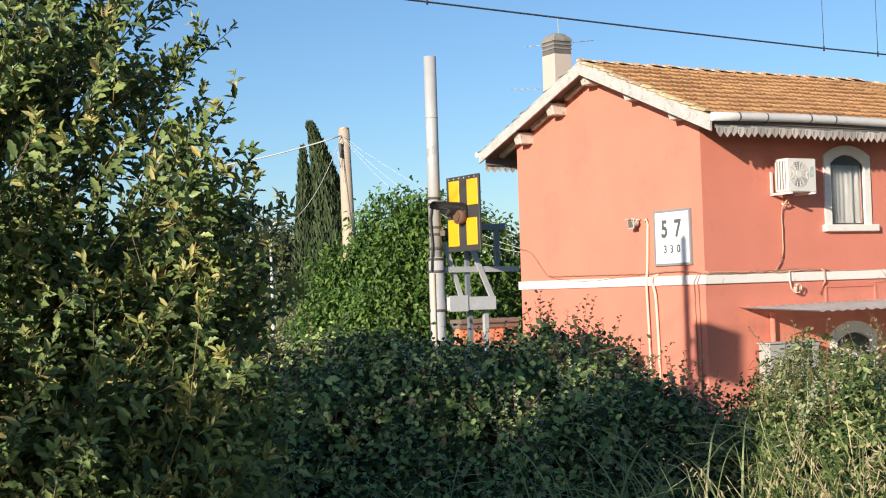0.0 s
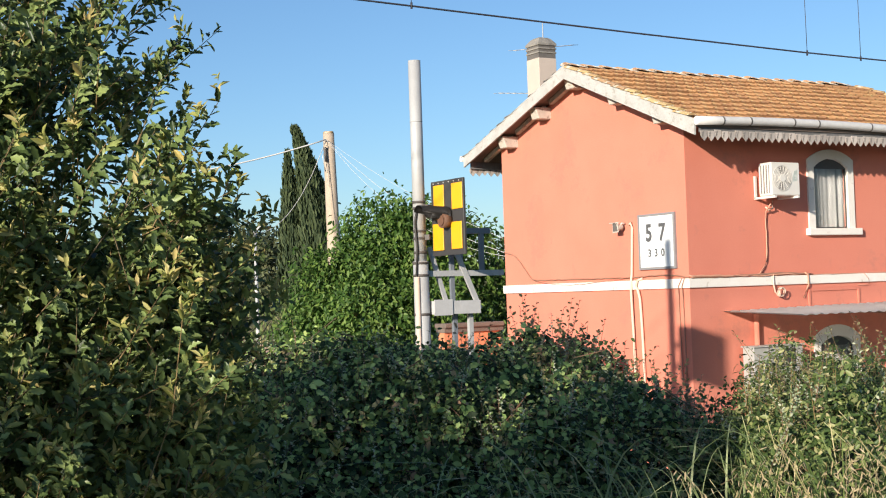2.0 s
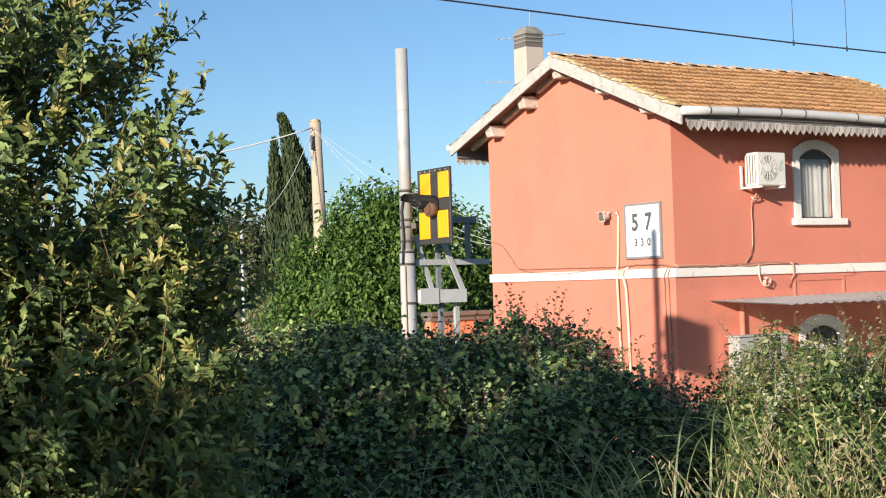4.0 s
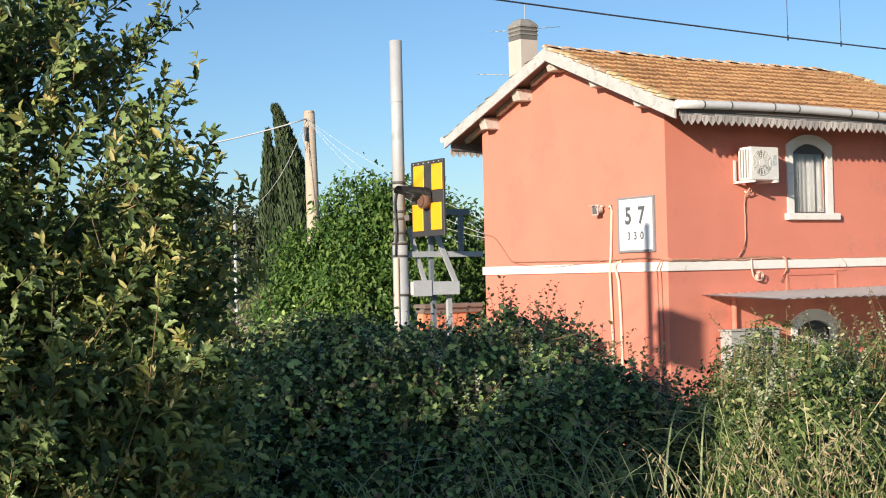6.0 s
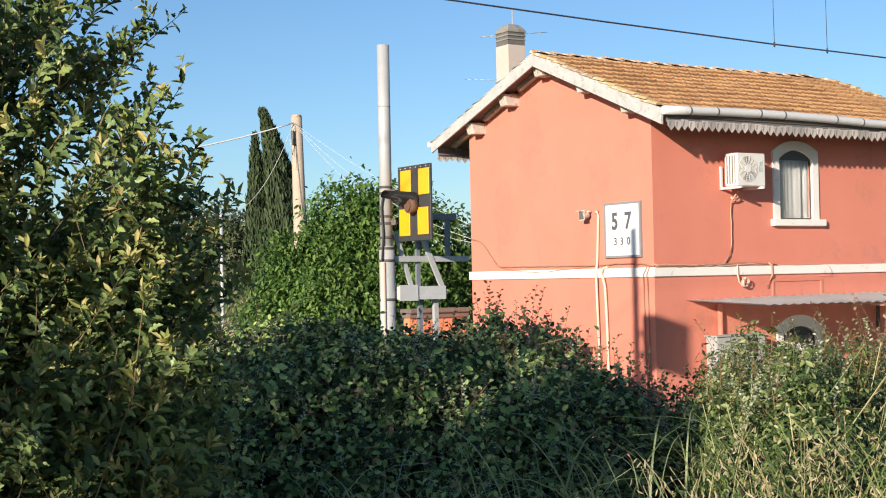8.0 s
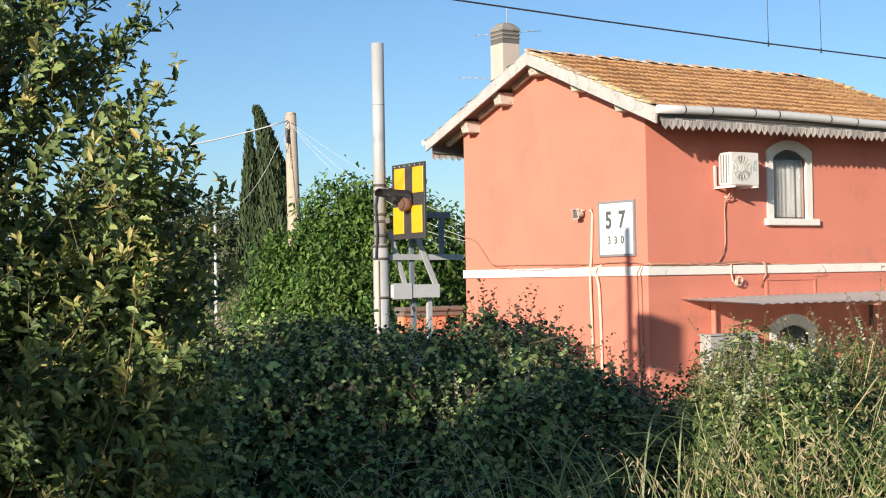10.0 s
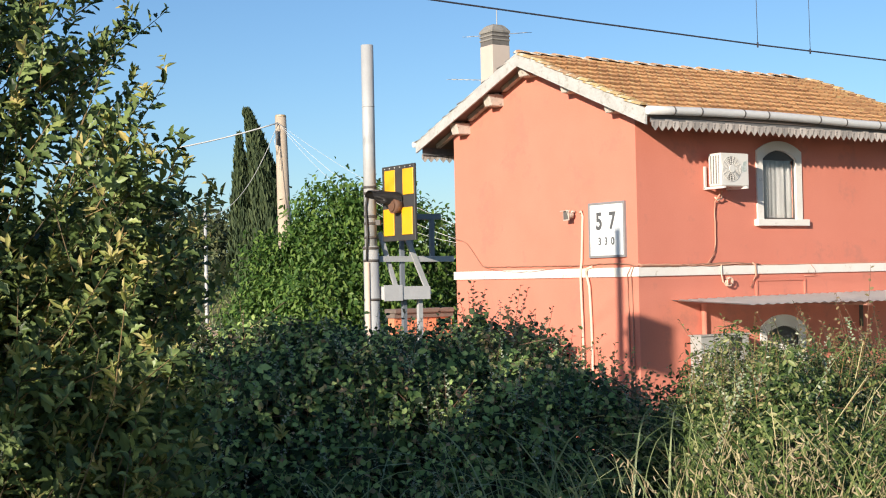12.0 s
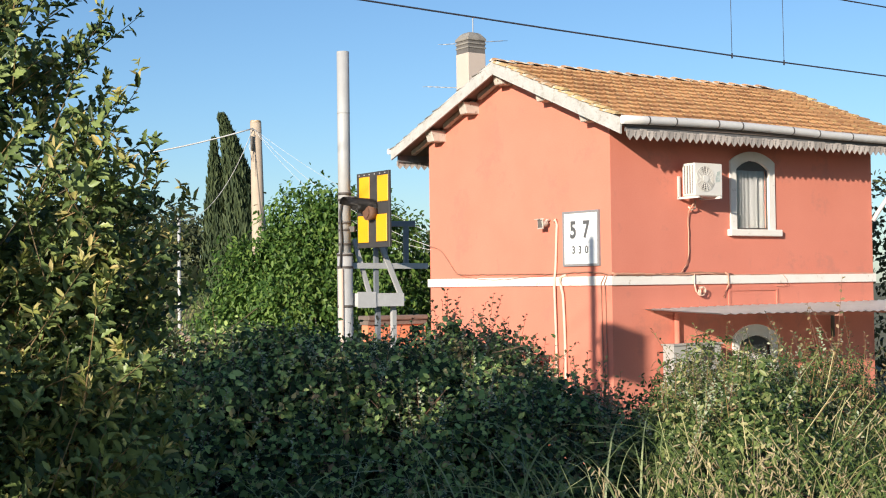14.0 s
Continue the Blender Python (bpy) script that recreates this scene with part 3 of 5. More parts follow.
for y0, y1, z0, z1 in ((-0.455, 0.455, 0.412, 0.45), (-0.455, 0.455, -0.45, -0.412), (-0.455, -0.415, -0.412, 0.412), (0.415, 0.455, -0.412, 0.412)):
    box(b2, -0.042, 0.0, y0, y1, z0, z1)
part("border", b2, SIGN_GREY, sign, "dark grey painted border")


def figures(text, y, z, high, squeeze, bold, gap):
    cu = bpy.data.curves.new("figures", "FONT")
    cu.body, cu.size, cu.align_x, cu.align_y, cu.offset, cu.extrude, cu.space_character = text, high / 0.72, "CENTER", "CENTER", bold, 0.002, gap
    tmp = bpy.data.objects.new("figures", cu)
    scene.collection.objects.link(tmp)
    bpy.context.view_layer.update()
    me = bpy.data.meshes.new_from_object(tmp.evaluated_get(bpy.context.evaluated_depsgraph_get()))
    bpy.data.objects.remove(tmp)
    me.materials.append(SIGN_INK)
    ob = new("figure", me)
    ob.parent = sign
    # text lies in x, y: turn it upright to face -x
    ob.matrix_local = Matrix.Translation((-0.039, y, z)) @ Matrix(((0, 0, -1, 0), (-squeeze, 0, 0, 0), (0, 1, 0, 0), (0, 0, 0, 1)))
    return ob


for text, y in (("5", 0.185), ("7", -0.145)):
    figures(text, y, 0.13, 0.275, 0.86, 0.012, 1)
for text, y in (("3", 0.175), ("3", 0.015), ("0", -0.15)):
    figures(text, y, -0.19, 0.125, 0.95, 0.004, 1)

# floodlight beside the board
lamp = thing("wall_floodlight", "small weathered tan floodlight on the salmon gable", "wall lamp", at=(0, 1.56, 4.10))
part("bracket", tube(B(), [(0, -0.02, 0.04), (-0.08, -0.02, 0.05), (-0.10, 0.0, 0.0)], 0.018, 7), WOOD_END, lamp)
part("head", bevelled(tube(B(), [(-0.05, 0.0, -0.01), (-0.13, 0.015, -0.015), (-0.17, 0.025, -0.02)], 0.05, 10, 0.075), 0.006), WOOD_END, lamp)
part("visor", bar(B(), (-0.10, 0.07, 0.075), (-0.21, 0.09, 0.06), 0.14, 0.012), WOOD_END, lamp)
part("rim", bar(B(), (-0.17, 0.025, -0.10), (-0.17, 0.03, 0.07), 0.15, 0.015, (0, 1, 0)), STUCCO, lamp)
part("glass", bar(B(), (-0.18, 0.025, -0.08), (-0.18, 0.03, 0.05), 0.12, 0.008, (0, 1, 0)), SOOT_SHADE_GREY, lamp)

# pipes and cables on the walls
def cable(name, label, points, r, material, smooth=True):
    rr = random.Random(len(points) * 7 + int(r * 1e4))
    line = [Vector(p) for p in points]
    fine = []
    for k in range(len(line) - 1):
        p0, p1, p2, p3 = line[max(k - 1, 0)], line[k], line[k + 1], line[min(k + 2, len(line) - 1)]
        steps = max(1, int((p2 - p1).length / 0.09)) if "coil" not in name else 1
        for i in range(steps):
            t = i / steps
            q = p1.lerp(p2, t) + ((p2 - p0) * 0.5 - (p2 - p1)) * (t * (1 - t) ** 2) * 0.6 - ((p3 - p1) * 0.5 - (p2 - p1)) * (t * t * (1 - t)) * 0.6
            wob = 0.006 if "cable" in name and "coil" not in name else 0.0015
            fine.append(q + Vector((0, rr.uniform(-wob, wob) if abs(p2.y - p1.y) < 0.02 else 0, rr.uniform(-wob, wob))))
    fine.append(line[-1])
    ob = part(name, tube(B(), fine, r, 7), material)
    return tagged(ob, label, "cable" if "cable" in name else "pipe")


cable("conduit_pipe", "cream conduit pipe running down the gable", [(-0.03, 1.40, 4.12), (-0.03, 1.36, 4.15), (-0.03, 1.33, 4.05), (-0.035, 1.375, 3.3), (-0.06, 1.38, 3.1), (-0.05, 1.36, 2.0), (-0.05, 1.35, 0.3)], 0.022, PIPE_CREAM)
cable("conduit_pipe", "cream conduit pipe bending over the white band", [(-0.03, 1.10, 3.22), (-0.06, 1.20, 3.20), (-0.07, 1.23, 3.1), (-0.05, 1.17, 2.9), (-0.04, 1.14, 2.0), (-0.04, 1.14, 0.3)], 0.024, PIPE_CREAM)
cable("wall_cable", "brown cable clipped along the gable above the band", [(-0.02, 5.19, 3.82), (-0.02, 4.80, 3.72), (-0.02, 4.35, 3.33), (-0.02, 4.18, 3.27), (-0.025, 3.0, 3.262), (-0.025, 1.39, 3.245), (-0.03, 0.9, 3.265), (-0.03, 0.3, 3.25), (-0.03, -0.03, 3.21)], 0.011, CABLE)
cable("wall_cable", "loose brown cable sagging over the white band", [(-0.045, 4.2, 3.27), (-0.045, 3.9, 3.215), (-0.05, 3.4, 3.17), (-0.05, 2.8, 3.165), (-0.05, 2.2, 3.20), (-0.045, 1.5, 3.245)], 0.004, CABLE)
cable("wall_cable", "brown cable bundle along the top of the band", [(0.0, -0.045, 3.215), (0.5, -0.045, 3.205), (1.2, -0.05, 3.215), (1.9, -0.045, 3.235), (2.6, -0.04, 3.205)], 0.016, CABLE)
cable("wall_cable", "salmon cable bundle lying on the band", [(-0.03, -0.04, 3.235), (0.6, -0.055, 3.225), (1.5, -0.05, 3.205), (2.0, -0.05, 3.225), (2.65, -0.04, 3.20)], 0.013, CABLE_SALMON)
cable("wall_cable", "brown cable dropping from the air conditioner", [(1.62, -0.18, 4.36), (1.63, -0.05, 4.24), (1.64, -0.03, 4.0), (1.64, -0.03, 3.55), (1.58, -0.03, 3.36), (1.45, -0.04, 3.24), (1.1, -0.05, 3.21)], 0.011, CABLE_SALMON)
cable("wall_cable", "pale cable loop hanging under the band", [(1.78, -0.06, 4.42), (1.76, -0.08, 4.30), (1.66, -0.08, 4.26), (1.62, -0.06, 4.32)], 0.014, PIPE_CREAM)
for k, (a, c) in enumerate((((0.12, 3.2), (0.24, 2.9)), ((0.06, 3.2), (0.14, 2.85)))):
    cable("wall_cable", "thin brown cable hanging down the gable corner", [(-0.045, a[0], a[1]), (-0.05, (a[0] + c[0]) / 2 + 0.03, 3.08), (-0.02, c[0], c[1]), (-0.02, c[0] - 0.02, 1.9), (-0.02, c[0] - 0.05, 0.6)], 0.008, CABLE)
coil_pts = [(1.74, -0.05, 3.22), (1.73, -0.06, 3.05), (1.75, -0.07, 2.93)]
for k in range(26):
    a = k * 0.52
    coil_pts.append((1.86 + 0.075 * math.cos(a + 3.4), -0.06 - 0.003 * k, 2.93 + 0.07 * math.sin(a + 3.4)))
cable("cable_coil", "coil of pale cable hung below the white band", coil_pts, 0.012, PIPE_CREAM)
cable("wall_cable", "short brown cable looping over the band", [(2.45, -0.05, 3.23), (2.52, -0.06, 3.2), (2.52, -0.06, 3.04), (2.50, -0.03, 2.95), (2.43, -0.03, 2.82)], 0.013, CABLE_SALMON)
cable("wall_cable", "thin salmon cable running along the band", [(2.65, -0.045, 3.20), (3.8, -0.045, 3.205), (5.0, -0.045, 3.21), (6.3, -0.045, 3.215)], 0.006, CABLE_SALMON)
cable("wall_cable", "thin loop of cable over the band", [(3.85, -0.04, 3.2), (3.95, -0.045, 3.1), (3.98, -0.045, 3.02), (3.85, -0.04, 2.99), (3.7, -0.03, 3.0)], 0.005, CABLE_SALMON)

# air conditioner
AXL, AXR, AY0, AY1, AZ0, AZ1 = 1.42, 2.05, -0.42, -0.14, 4.475, 5.01
ac = thing("air_conditioner", "white outdoor air conditioner unit on wall brackets", "air conditioner", at=(1.8, -0.2, 4.47))
inv = Matrix.Translation((-1.8, 0.2, -4.47))


def ac_part(name, b3, m, label="", under=None):
    bmesh.ops.transform(b3, matrix=inv, verts=b3.verts)
    return part(name, b3, m, under or ac, label)


body = ac_part("casing", bevelled(box(B(), AXL, AXR, AY0, AY1, AZ0, AZ1), 0.015), AC_WHITE)
fx, fz, fr = 1.655, 4.755, 0.205
ring = B()
bmesh.ops.create_circle(ring, cap_ends=True, segments=28, radius=fr, matrix=Matrix.Translation((fx, AY0 - 0.002, fz)) @ pose(0, 0, 0, 90, 0, 0))
ac_part("fan_opening", ring, GRILLE)
for r in (0.205, 0.175, 0.145, 0.115, 0.085):
    b3 = tube(B(), [(fx + r * math.cos(a), AY0 - 0.008, fz + r * math.sin(a)) for a in (k * 2 * math.pi / 28 for k in range(29))], 0.004, 5, cap=False)
    ac_part("grille_ring", b3, AC_WHITE)
# flat dark wedges stand in for the shaded gaps between the blades
for turn in (72, 91, 108, 250, 269, 288):
    b3 = prism(B(), [(fx + q * math.cos(radians(turn + w)), AY0 - 0.006, fz + q * math.sin(radians(turn + w))) for q, w in ((0.07, -6), (0.19, -5), (0.19, 5), (0.07, 6))], (0, 0.003, 0))
    ac_part("fan_gap_shade", b3, SOOT_SHADE_GREY, "flat dark wedge for the shade between the fan blades")
hub = tube(B(), [(fx, AY0 - 0.004, fz), (fx, AY0 - 0.02, fz)], 0.062, 16)
ac_part("fan_hub", hub, AC_WHITE)
for k in range(14):
    a = k * 2 * math.pi / 14
    ac_part("grille_spoke", bar(B(), (fx + 0.06 * math.cos(a), AY0 - 0.012, fz + 0.06 * math.sin(a)), (fx + 0.205 * math.cos(a), AY0 - 0.012, fz + 0.205 * math.sin(a)), 0.006, 0.006), AC_WHITE)
# dark plate on the casing stands for the shade behind the side fins
ac_part("side_shade_plate", box(B(), AXL - 0.003, AXL + 0.005, AY0 + 0.04, AY1 - 0.03, AZ0 + 0.04, AZ1 - 0.04), SOOT_SHADE_GREY)
for k in range(4):
    y = AY0 + 0.05 + k * 0.06
    ac_part("side_fin", box(B(), AXL - 0.012, AXL - 0.003, y, y + 0.03, AZ0 + 0.04, AZ1 - 0.04), AC_WHITE)
for x in (AXL + 0.035, AXR - 0.09):
    b3 = B()
    bar(b3, (x, 0, AZ0 - 0.02), (x, AY0 - 0.05, AZ0 - 0.02), 0.04, 0.035, (1, 0, 0))
    bar(b3, (x, -0.02, AZ0 - 0.02), (x, -0.02, AZ0 + 0.34), 0.04, 0.03, (1, 0, 0))
    ac_part("wall_bracket", b3, AC_WHITE)

patch = prism(B(), [(1.895, AY0 - 0.003, 4.70), (1.99, AY0 - 0.003, 4.72), (2.0, AY0 - 0.003, 4.90), (1.93, AY0 - 0.003, 4.87), (1.90, AY0 - 0.003, 4.80)], (0, 0.003, 0))
ac_part("faded_sticker", patch, STICKER, "faded grey-green sticker")

# television aerials behind the roof
MX, MY = 1.36, 5.62
aerial = thing("tv_aerial", "thin metal television aerial behind the chimney", "aerial", at=(MX, MY, 5.75))
part("mast", tube(B(), [(0, 0, 0), (0, 0, 2.62)], 0.011, 6), STEEL, aerial)
across_v = Vector((0.83, -0.558, 0))
for z, lo, hi, drop in ((2.13, -0.60, 0.60, -0.10), (1.22, -0.92, 0.1, 0.10)):
    a, b = across_v * lo + Vector((0, 0, z - drop * lo * 0.5)), across_v * hi + Vector((0, 0, z - drop * hi * 0.5))
    part("boom", tube(B(), [a, b], 0.008, 5), STEEL, aerial)
    away = Vector((0.95, 0.45, 0.16))
    for k in range(9):
        e = a.lerp(b, k / 8)
        part("aerial_rod", tube(B(), [e - away * 0.17, e + away * 0.17], 0.0045, 4), STEEL, aerial)

# ---- the railway signal ----
PX, PY = -6.535, -2.962
post = thing("signal_post", "tall galvanised steel signal post with clamps", "signal post", at=(PX, PY, 0))
part("upper_pole", tube(B(), [(0, 0, 3.4), (0, 0, 5.745)], 0.071, 20), STEEL, post)
part("lower_pole", tube(B(), [(0, 0, 0), (0, 0, 3.46)], 0.088, 20), STEEL, post)
part("pole_collar", tube(B(), [(0, 0, 5.04), (0, 0, 5.055)], 0.0725, 20), STEEL, post)
part("cream_conduit", tube(B(), [(-0.085, -0.055, 0.1), (-0.085, -0.055, 3.28)], 0.030, 10), PIPE_CREAM, post, "cream plastic conduit strapped to the pole")
for z, r in ((4.13, 0.078), (4.06, 0.078), (3.80, 0.077), (3.72, 0.077), (3.56, 0.077), (3.44, 0.096), (3.30, 0.094), (2.86, 0.094)):
    part("clamp_band", tube(B(), [(0, 0, z - 0.014), (0, 0, z + 0.014)], r, 16), DARK_IRON, post)
part("cable_lead", tube(B(), [(-0.06, -0.06, 4.05), (-0.09, -0.05, 3.9), (-0.075, -0.06, 3.6), (-0.095, -0.06, 3.3)], 0.012, 6), BLACK, post)

BX = -6.42
head = thing("railway_signal", "black signal board with four amber reflectors and a hooded lamp", "railway signal", at=(BX, -3.38, 3.93))
b2 = box(B(), 0.0, 0.03, -0.355, 0.335, -0.42, 0.42)
plate = part("target_board", bevelled(b2, 0.004), BLACK, head)
for y0, y1, z0, z1 in ((0.045, 0.265, 0.125, 0.372), (-0.345, -0.125, 0.085, 0.372), (0.075, 0.300, -0.36, -0.06), (-0.315, -0.095, -0.355, -0.055)):
    part("reflector", bevelled(box(B(), -0.012, 0.0, y0, y1, z0, z1), 0.003), YELLOW, plate, "bright amber reflector panel")
b2 = B()
n_s = 18
rings_v = []
for k in range(5):
    s = k / 4
    rad, cx = 0.115 - 0.015 * s, -0.02 - 0.30 * s
    rings_v.append([b2.verts.new((cx + (0.13 * s if math.sin(a) < -0.2 else 0), -0.02 + 0.10 * s + rad * math.cos(a) * 0.95, 0.04 + 0.03 * s + rad * 0.72 * math.sin(a))) for a in (2 * math.pi * i / n_s for i in range(n_s))])
for a, c in zip(rings_v, rings_v[1:]):
    for k in range(n_s):
        b2.faces.new((a[k], a[(k + 1) % n_s], c[(k + 1) % n_s], c[k])).smooth = True
bmesh.ops.solidify(b2, geom=b2.faces[:], thickness=0.006)
hood = part("lamp_hood", b2, BLACK, head, "long black lamp hood")
part("lamp_body", tube(B(), [(0.0, -0.04, -0.03), (-0.10, -0.04, -0.035)], 0.085, 18), RUST, head, "rust-brown lamp ring")
part("lens", tube(B(), [(-0.101, -0.04, -0.035), (-0.112, -0.04, -0.035)], 0.06, 18), RUST, head)
for z in (0.14, -0.2):
    part("mount_arm", bar(B(), (-0.03, 0.33, z), (-0.10, 0.41, z), 0.06, 0.07, (0, 0, 1)), DARK_IRON, head)
for k in range(6):
    part("bolt", tube(B(), [(0, 0.27 - k * 0.11, 0.395), (-0.008, 0.27 - k * 0.11, 0.395)], 0.007, 6), GRILLE, head)

stand = thing("signal_platform", "grey steel service frame with a sheet step beside the post", "steel frame", at=(PX, PY, 0))


def steel(name, a, c, w, h, m, label=""):
    a, c = ((p[0] - PX, p[1] - PY, p[2]) for p in (a, c))
    return part(name, bar(B(), a, c, w, h), m, stand, label)


steel("rail", (-6.44, -2.96, 3.318), (-5.43, -2.96, 3.312), 0.05, 0.065, STEEL)
steel("step_sheet", (-6.44, -2.96, 2.93), (-5.82, -2.96, 2.925), 0.22, 0.15, PLANK, "pale grey sheet metal step")
steel("step_plate", (-6.44, -3.075, 2.93), (-6.20, -3.075, 2.93), 0.012, 0.18, PLANK)
steel("leg", (-6.125, -2.96, 0.1), (-6.11, -2.96, 2.85), 0.05, 0.05, STEEL_DARK)
steel("leg", (-5.895, -2.96, 0.1), (-5.90, -2.96, 2.85), 0.05, 0.055, STEEL)
steel("brace", (-6.40, -2.93, 3.62), (-6.20, -2.93, 3.0), 0.03, 0.05, STEEL)
steel("brace", (-6.10, -2.98, 3.62), (-5.775, -2.98, 2.90), 0.03, 0.06, STEEL)
steel("upright", (-6.11, -2.93, 3.0), (-6.11, -2.93, 3.7), 0.04, 0.05, STEEL_DARK)
steel("upright", (-5.72, -2.96, 3.33), (-5.715, -2.96, 3.80), 0.04, 0.055, STEEL_DARK)
steel("top_bar", (-6.05, -2.96, 3.80), (-5.60, -2.96, 3.805), 0.05, 0.065, STEEL_DARK)
steel("upright", (-6.0, -2.96, 3.35), (-6.0, -2.96, 3.8), 0.03, 0.04, STEEL_DARK)

# ---- overhead line of the railway ----
contact = part("contact_wire", tube(B(), [(-60, -6, 6.2), (-12, -6, 5.72), (-8.08, -6, 5.621), (-5.8, -6, 5.560), (-3.5, -6, 5.512), (-1.0, -6, 5.482), (60, -6, 5.2)], 0.0085, 6), WIRE)
tagged(contact, "dark overhead contact wire along the railway", "overhead wire")
carrier = part("carrier_wire", tube(B(), [(-60, -6, 6.6), (-1.72, -6, 6.305), (-0.9, -6, 6.30), (60, -6, 6.3)], 0.008, 6), WIRE)
tagged(carrier, "dark carrier wire above the contact wire", "overhead wire")
for x, zt in ((-9.05, 6.36), (-8.29, 6.35), (-3.47, 6.32), (-2.66, 6.31)):
    zl = 5.640 - 0.0245 * (x + 8.6) if x < -5 else 5.512 - 0.012 * (x + 3.5)
    dr = part("dropper", tube(B(), [(x, -6, zl - 0.02), (x - 0.01, -6, zt)], 0.0035, 5), WIRE)
    tagged(dr, "thin dropper wire hanging to the contact wire", "overhead wire", group="droppers of the overhead line")
    part("clip", tube(B(), [(x, -6, zl - 0.03), (x, -6, zl + 0.025)], 0.010, 6), WIRE, dr)

# ---- behind the track, left of the house ----
wall_l = thing("garden_wall", "low orange plastered wall with a brown coping", "garden wall", at=(0, 5.4, 0))
part("body", box(B(), -1.33, -0.06, -0.1, 0.12, -0.2, 2.36), PLASTER_WALL, wall_l)
part("coping", bevelled(box(B(), -1.37, -0.05, -0.2, 0.2, 2.44, 2.53), 0.02), WOOD_DARK, wall_l, "weathered brown coping")
part("coping_edge", box(B(), -1.35, -0.055, -0.15, 0.15, 2.36, 2.44), WOOD_DARK, wall_l)

low_wall = thing("low_wall", "low salmon wall with a grey concrete top before the gable", "garden wall", at=(-0.8, 1.2, 0))
part("body", box(B(), -0.1, 0.1, 0.1, 2.1, 0, 1.98), PLASTER, low_wall)
part("concrete_top", bevelled(box(B(), -0.16, 0.16, 0.05, 2.15, 1.98, 2.08), 0.01), CONCRETE, low_wall)

shed = thing("grey_cabinet", "pale grey cabinet with a dark opening by the house", "cabinet", at=(1.50, -0.3, 0))
part("body", bevelled(box(B(), -0.54, 0.53, -0.05, 0.2, 0.05, 2.07), 0.01), GREY_PANEL, shed)
part("dark_opening", box(B(), 0.08, 0.36, -0.056, -0.05, 1.80, 2.03), BLACK, shed)
part("lid", box(B(), -0.56, 0.55, -0.08, 0.22, 2.07, 2.09), GREY_PANEL, shed)


def plan(u, d, z=0.0):
    x, y = spot(u, d)
    return (float(x), float(y), z)


tel = thing("telephone_pole", "bleached wooden pole with a cable bundle at its top", "utility pole", at=plan(-4.50, 33.0, 0.1))
tz = 6.98
part("shaft", tube(B(), [(0.17, 0.05, 0), (0.08, 0.02, 3.5), (0, 0, tz)], 0.21, 12, 0.135), POLE_WOOD, tel)
part("pole_top", tube(B(), [(0, 0, tz), (0, 0, tz + 0.05)], 0.138, 12, 0.12), LICHEN, tel, "yellow lichened pole top")
part("cable_clamp", tube(B(), [(-0.16, -0.1, tz - 0.35), (-0.14, -0.12, tz - 0.7)], 0.04, 6), SOOT_SHADE_GREY, tel)
part("loose_lead", tube(B(), [(-0.13, -0.15, tz - 0.3), (-0.28, -0.2, tz - 0.6), (-0.2, -0.18, tz - 0.95), (-0.12, -0.12, tz - 0.7), (-0.13, -0.15, tz - 1.3)], 0.007, 5), CABLE_WHITE, tel)
tx, ty, _ = plan(-4.50, 33.0)
TOP = Vector((tx - 0.13, ty - 0.12, tz - 0.06))


def hung(label, a, b, sag, r, m):
    ob = part("aerial_cable", tube(B(), sagging(a, b, sag, 14), r, 5), m)
    return tagged(ob, label, "cable")


hung("thick pale cable hanging away from the wooden pole", TOP, plan(-10.0, 30.0, 5.80), 0.22, 0.018, CABLE_WHITE)
hung("thin cable hanging from the pole to the lamp post", TOP, plan(-5.8, 30.0, 4.55), 0.55, 0.008, GRILLE)
hung("thin pale cable from the pole to the house", TOP, (0.0, 5.19, 3.82), 0.35, 0.0045, CABLE_WHITE)
hung("thin pale cable from the pole to the eaves", TOP, (-0.0, 5.25, 4.1), 0.15, 0.0035, CABLE_WHITE)
hung("thin pale cable from the pole to the gable corner", TOP, (-0.02, 5.15, 3.75), 0.55, 0.004, CABLE_WHITE)

lp = thing("lamp_post", "slim white post banded with dark rings", "post", at=plan(-5.80, 30.0, 0.1))
part("shaft", tube(B(), [(0, 0, 0), (0, 0, 4.55)], 0.042, 10, 0.036), STEEL, lp)
for z in (2.2, 2.45, 3.1):
    part("ring", tube(B(), [(0, 0, z), (0, 0, z + 0.12)], 0.046, 10), GRILLE, lp)
tip = part("lamp_arm", tube(B(), [(0, 0, 4.5), (0.1, 0, 4.6), (0.3, 0.05, 4.62)], 0.02, 6), CABLE_WHITE, lp)

rubble = thing("rubble_wall", "low broken wall of pale stone by the lane", "stone wall", at=plan(-5.9, 29.0, 0.0))
rr = random.Random(3)
for k in range(11):
    w, h, dd = rr.uniform(0.2, 0.4), rr.uniform(0.14, 0.22), rr.uniform(0.2, 0.35)
    x, z = -1.1 + (k % 8) * 0.31 + rr.uniform(-0.05, 0.05), 1.95 + 0.19 * (k // 8)
    b2 = box(B(), x, x + w, -dd, 0, z - (2.0 if k < 8 else 0), z + h)
    bmesh.ops.transform(b2, matrix=Matrix.Rotation(radians(-34), 4, "Z"), verts=b2.verts)
    part("stone", bevelled(b2, 0.03), STONE, rubble)


# ---- plants ----
def height_at(x, y):
    return ground_height(np.asarray(x, float), np.asarray(y, float))


def unit(v):
    return v / (np.linalg.norm(v, axis=-1, keepdims=True) + 1e-9)


def to3(u, d, z):
    p = spot(u, d)
    return np.concatenate([p, np.asarray(z, float)[..., None]], -1)


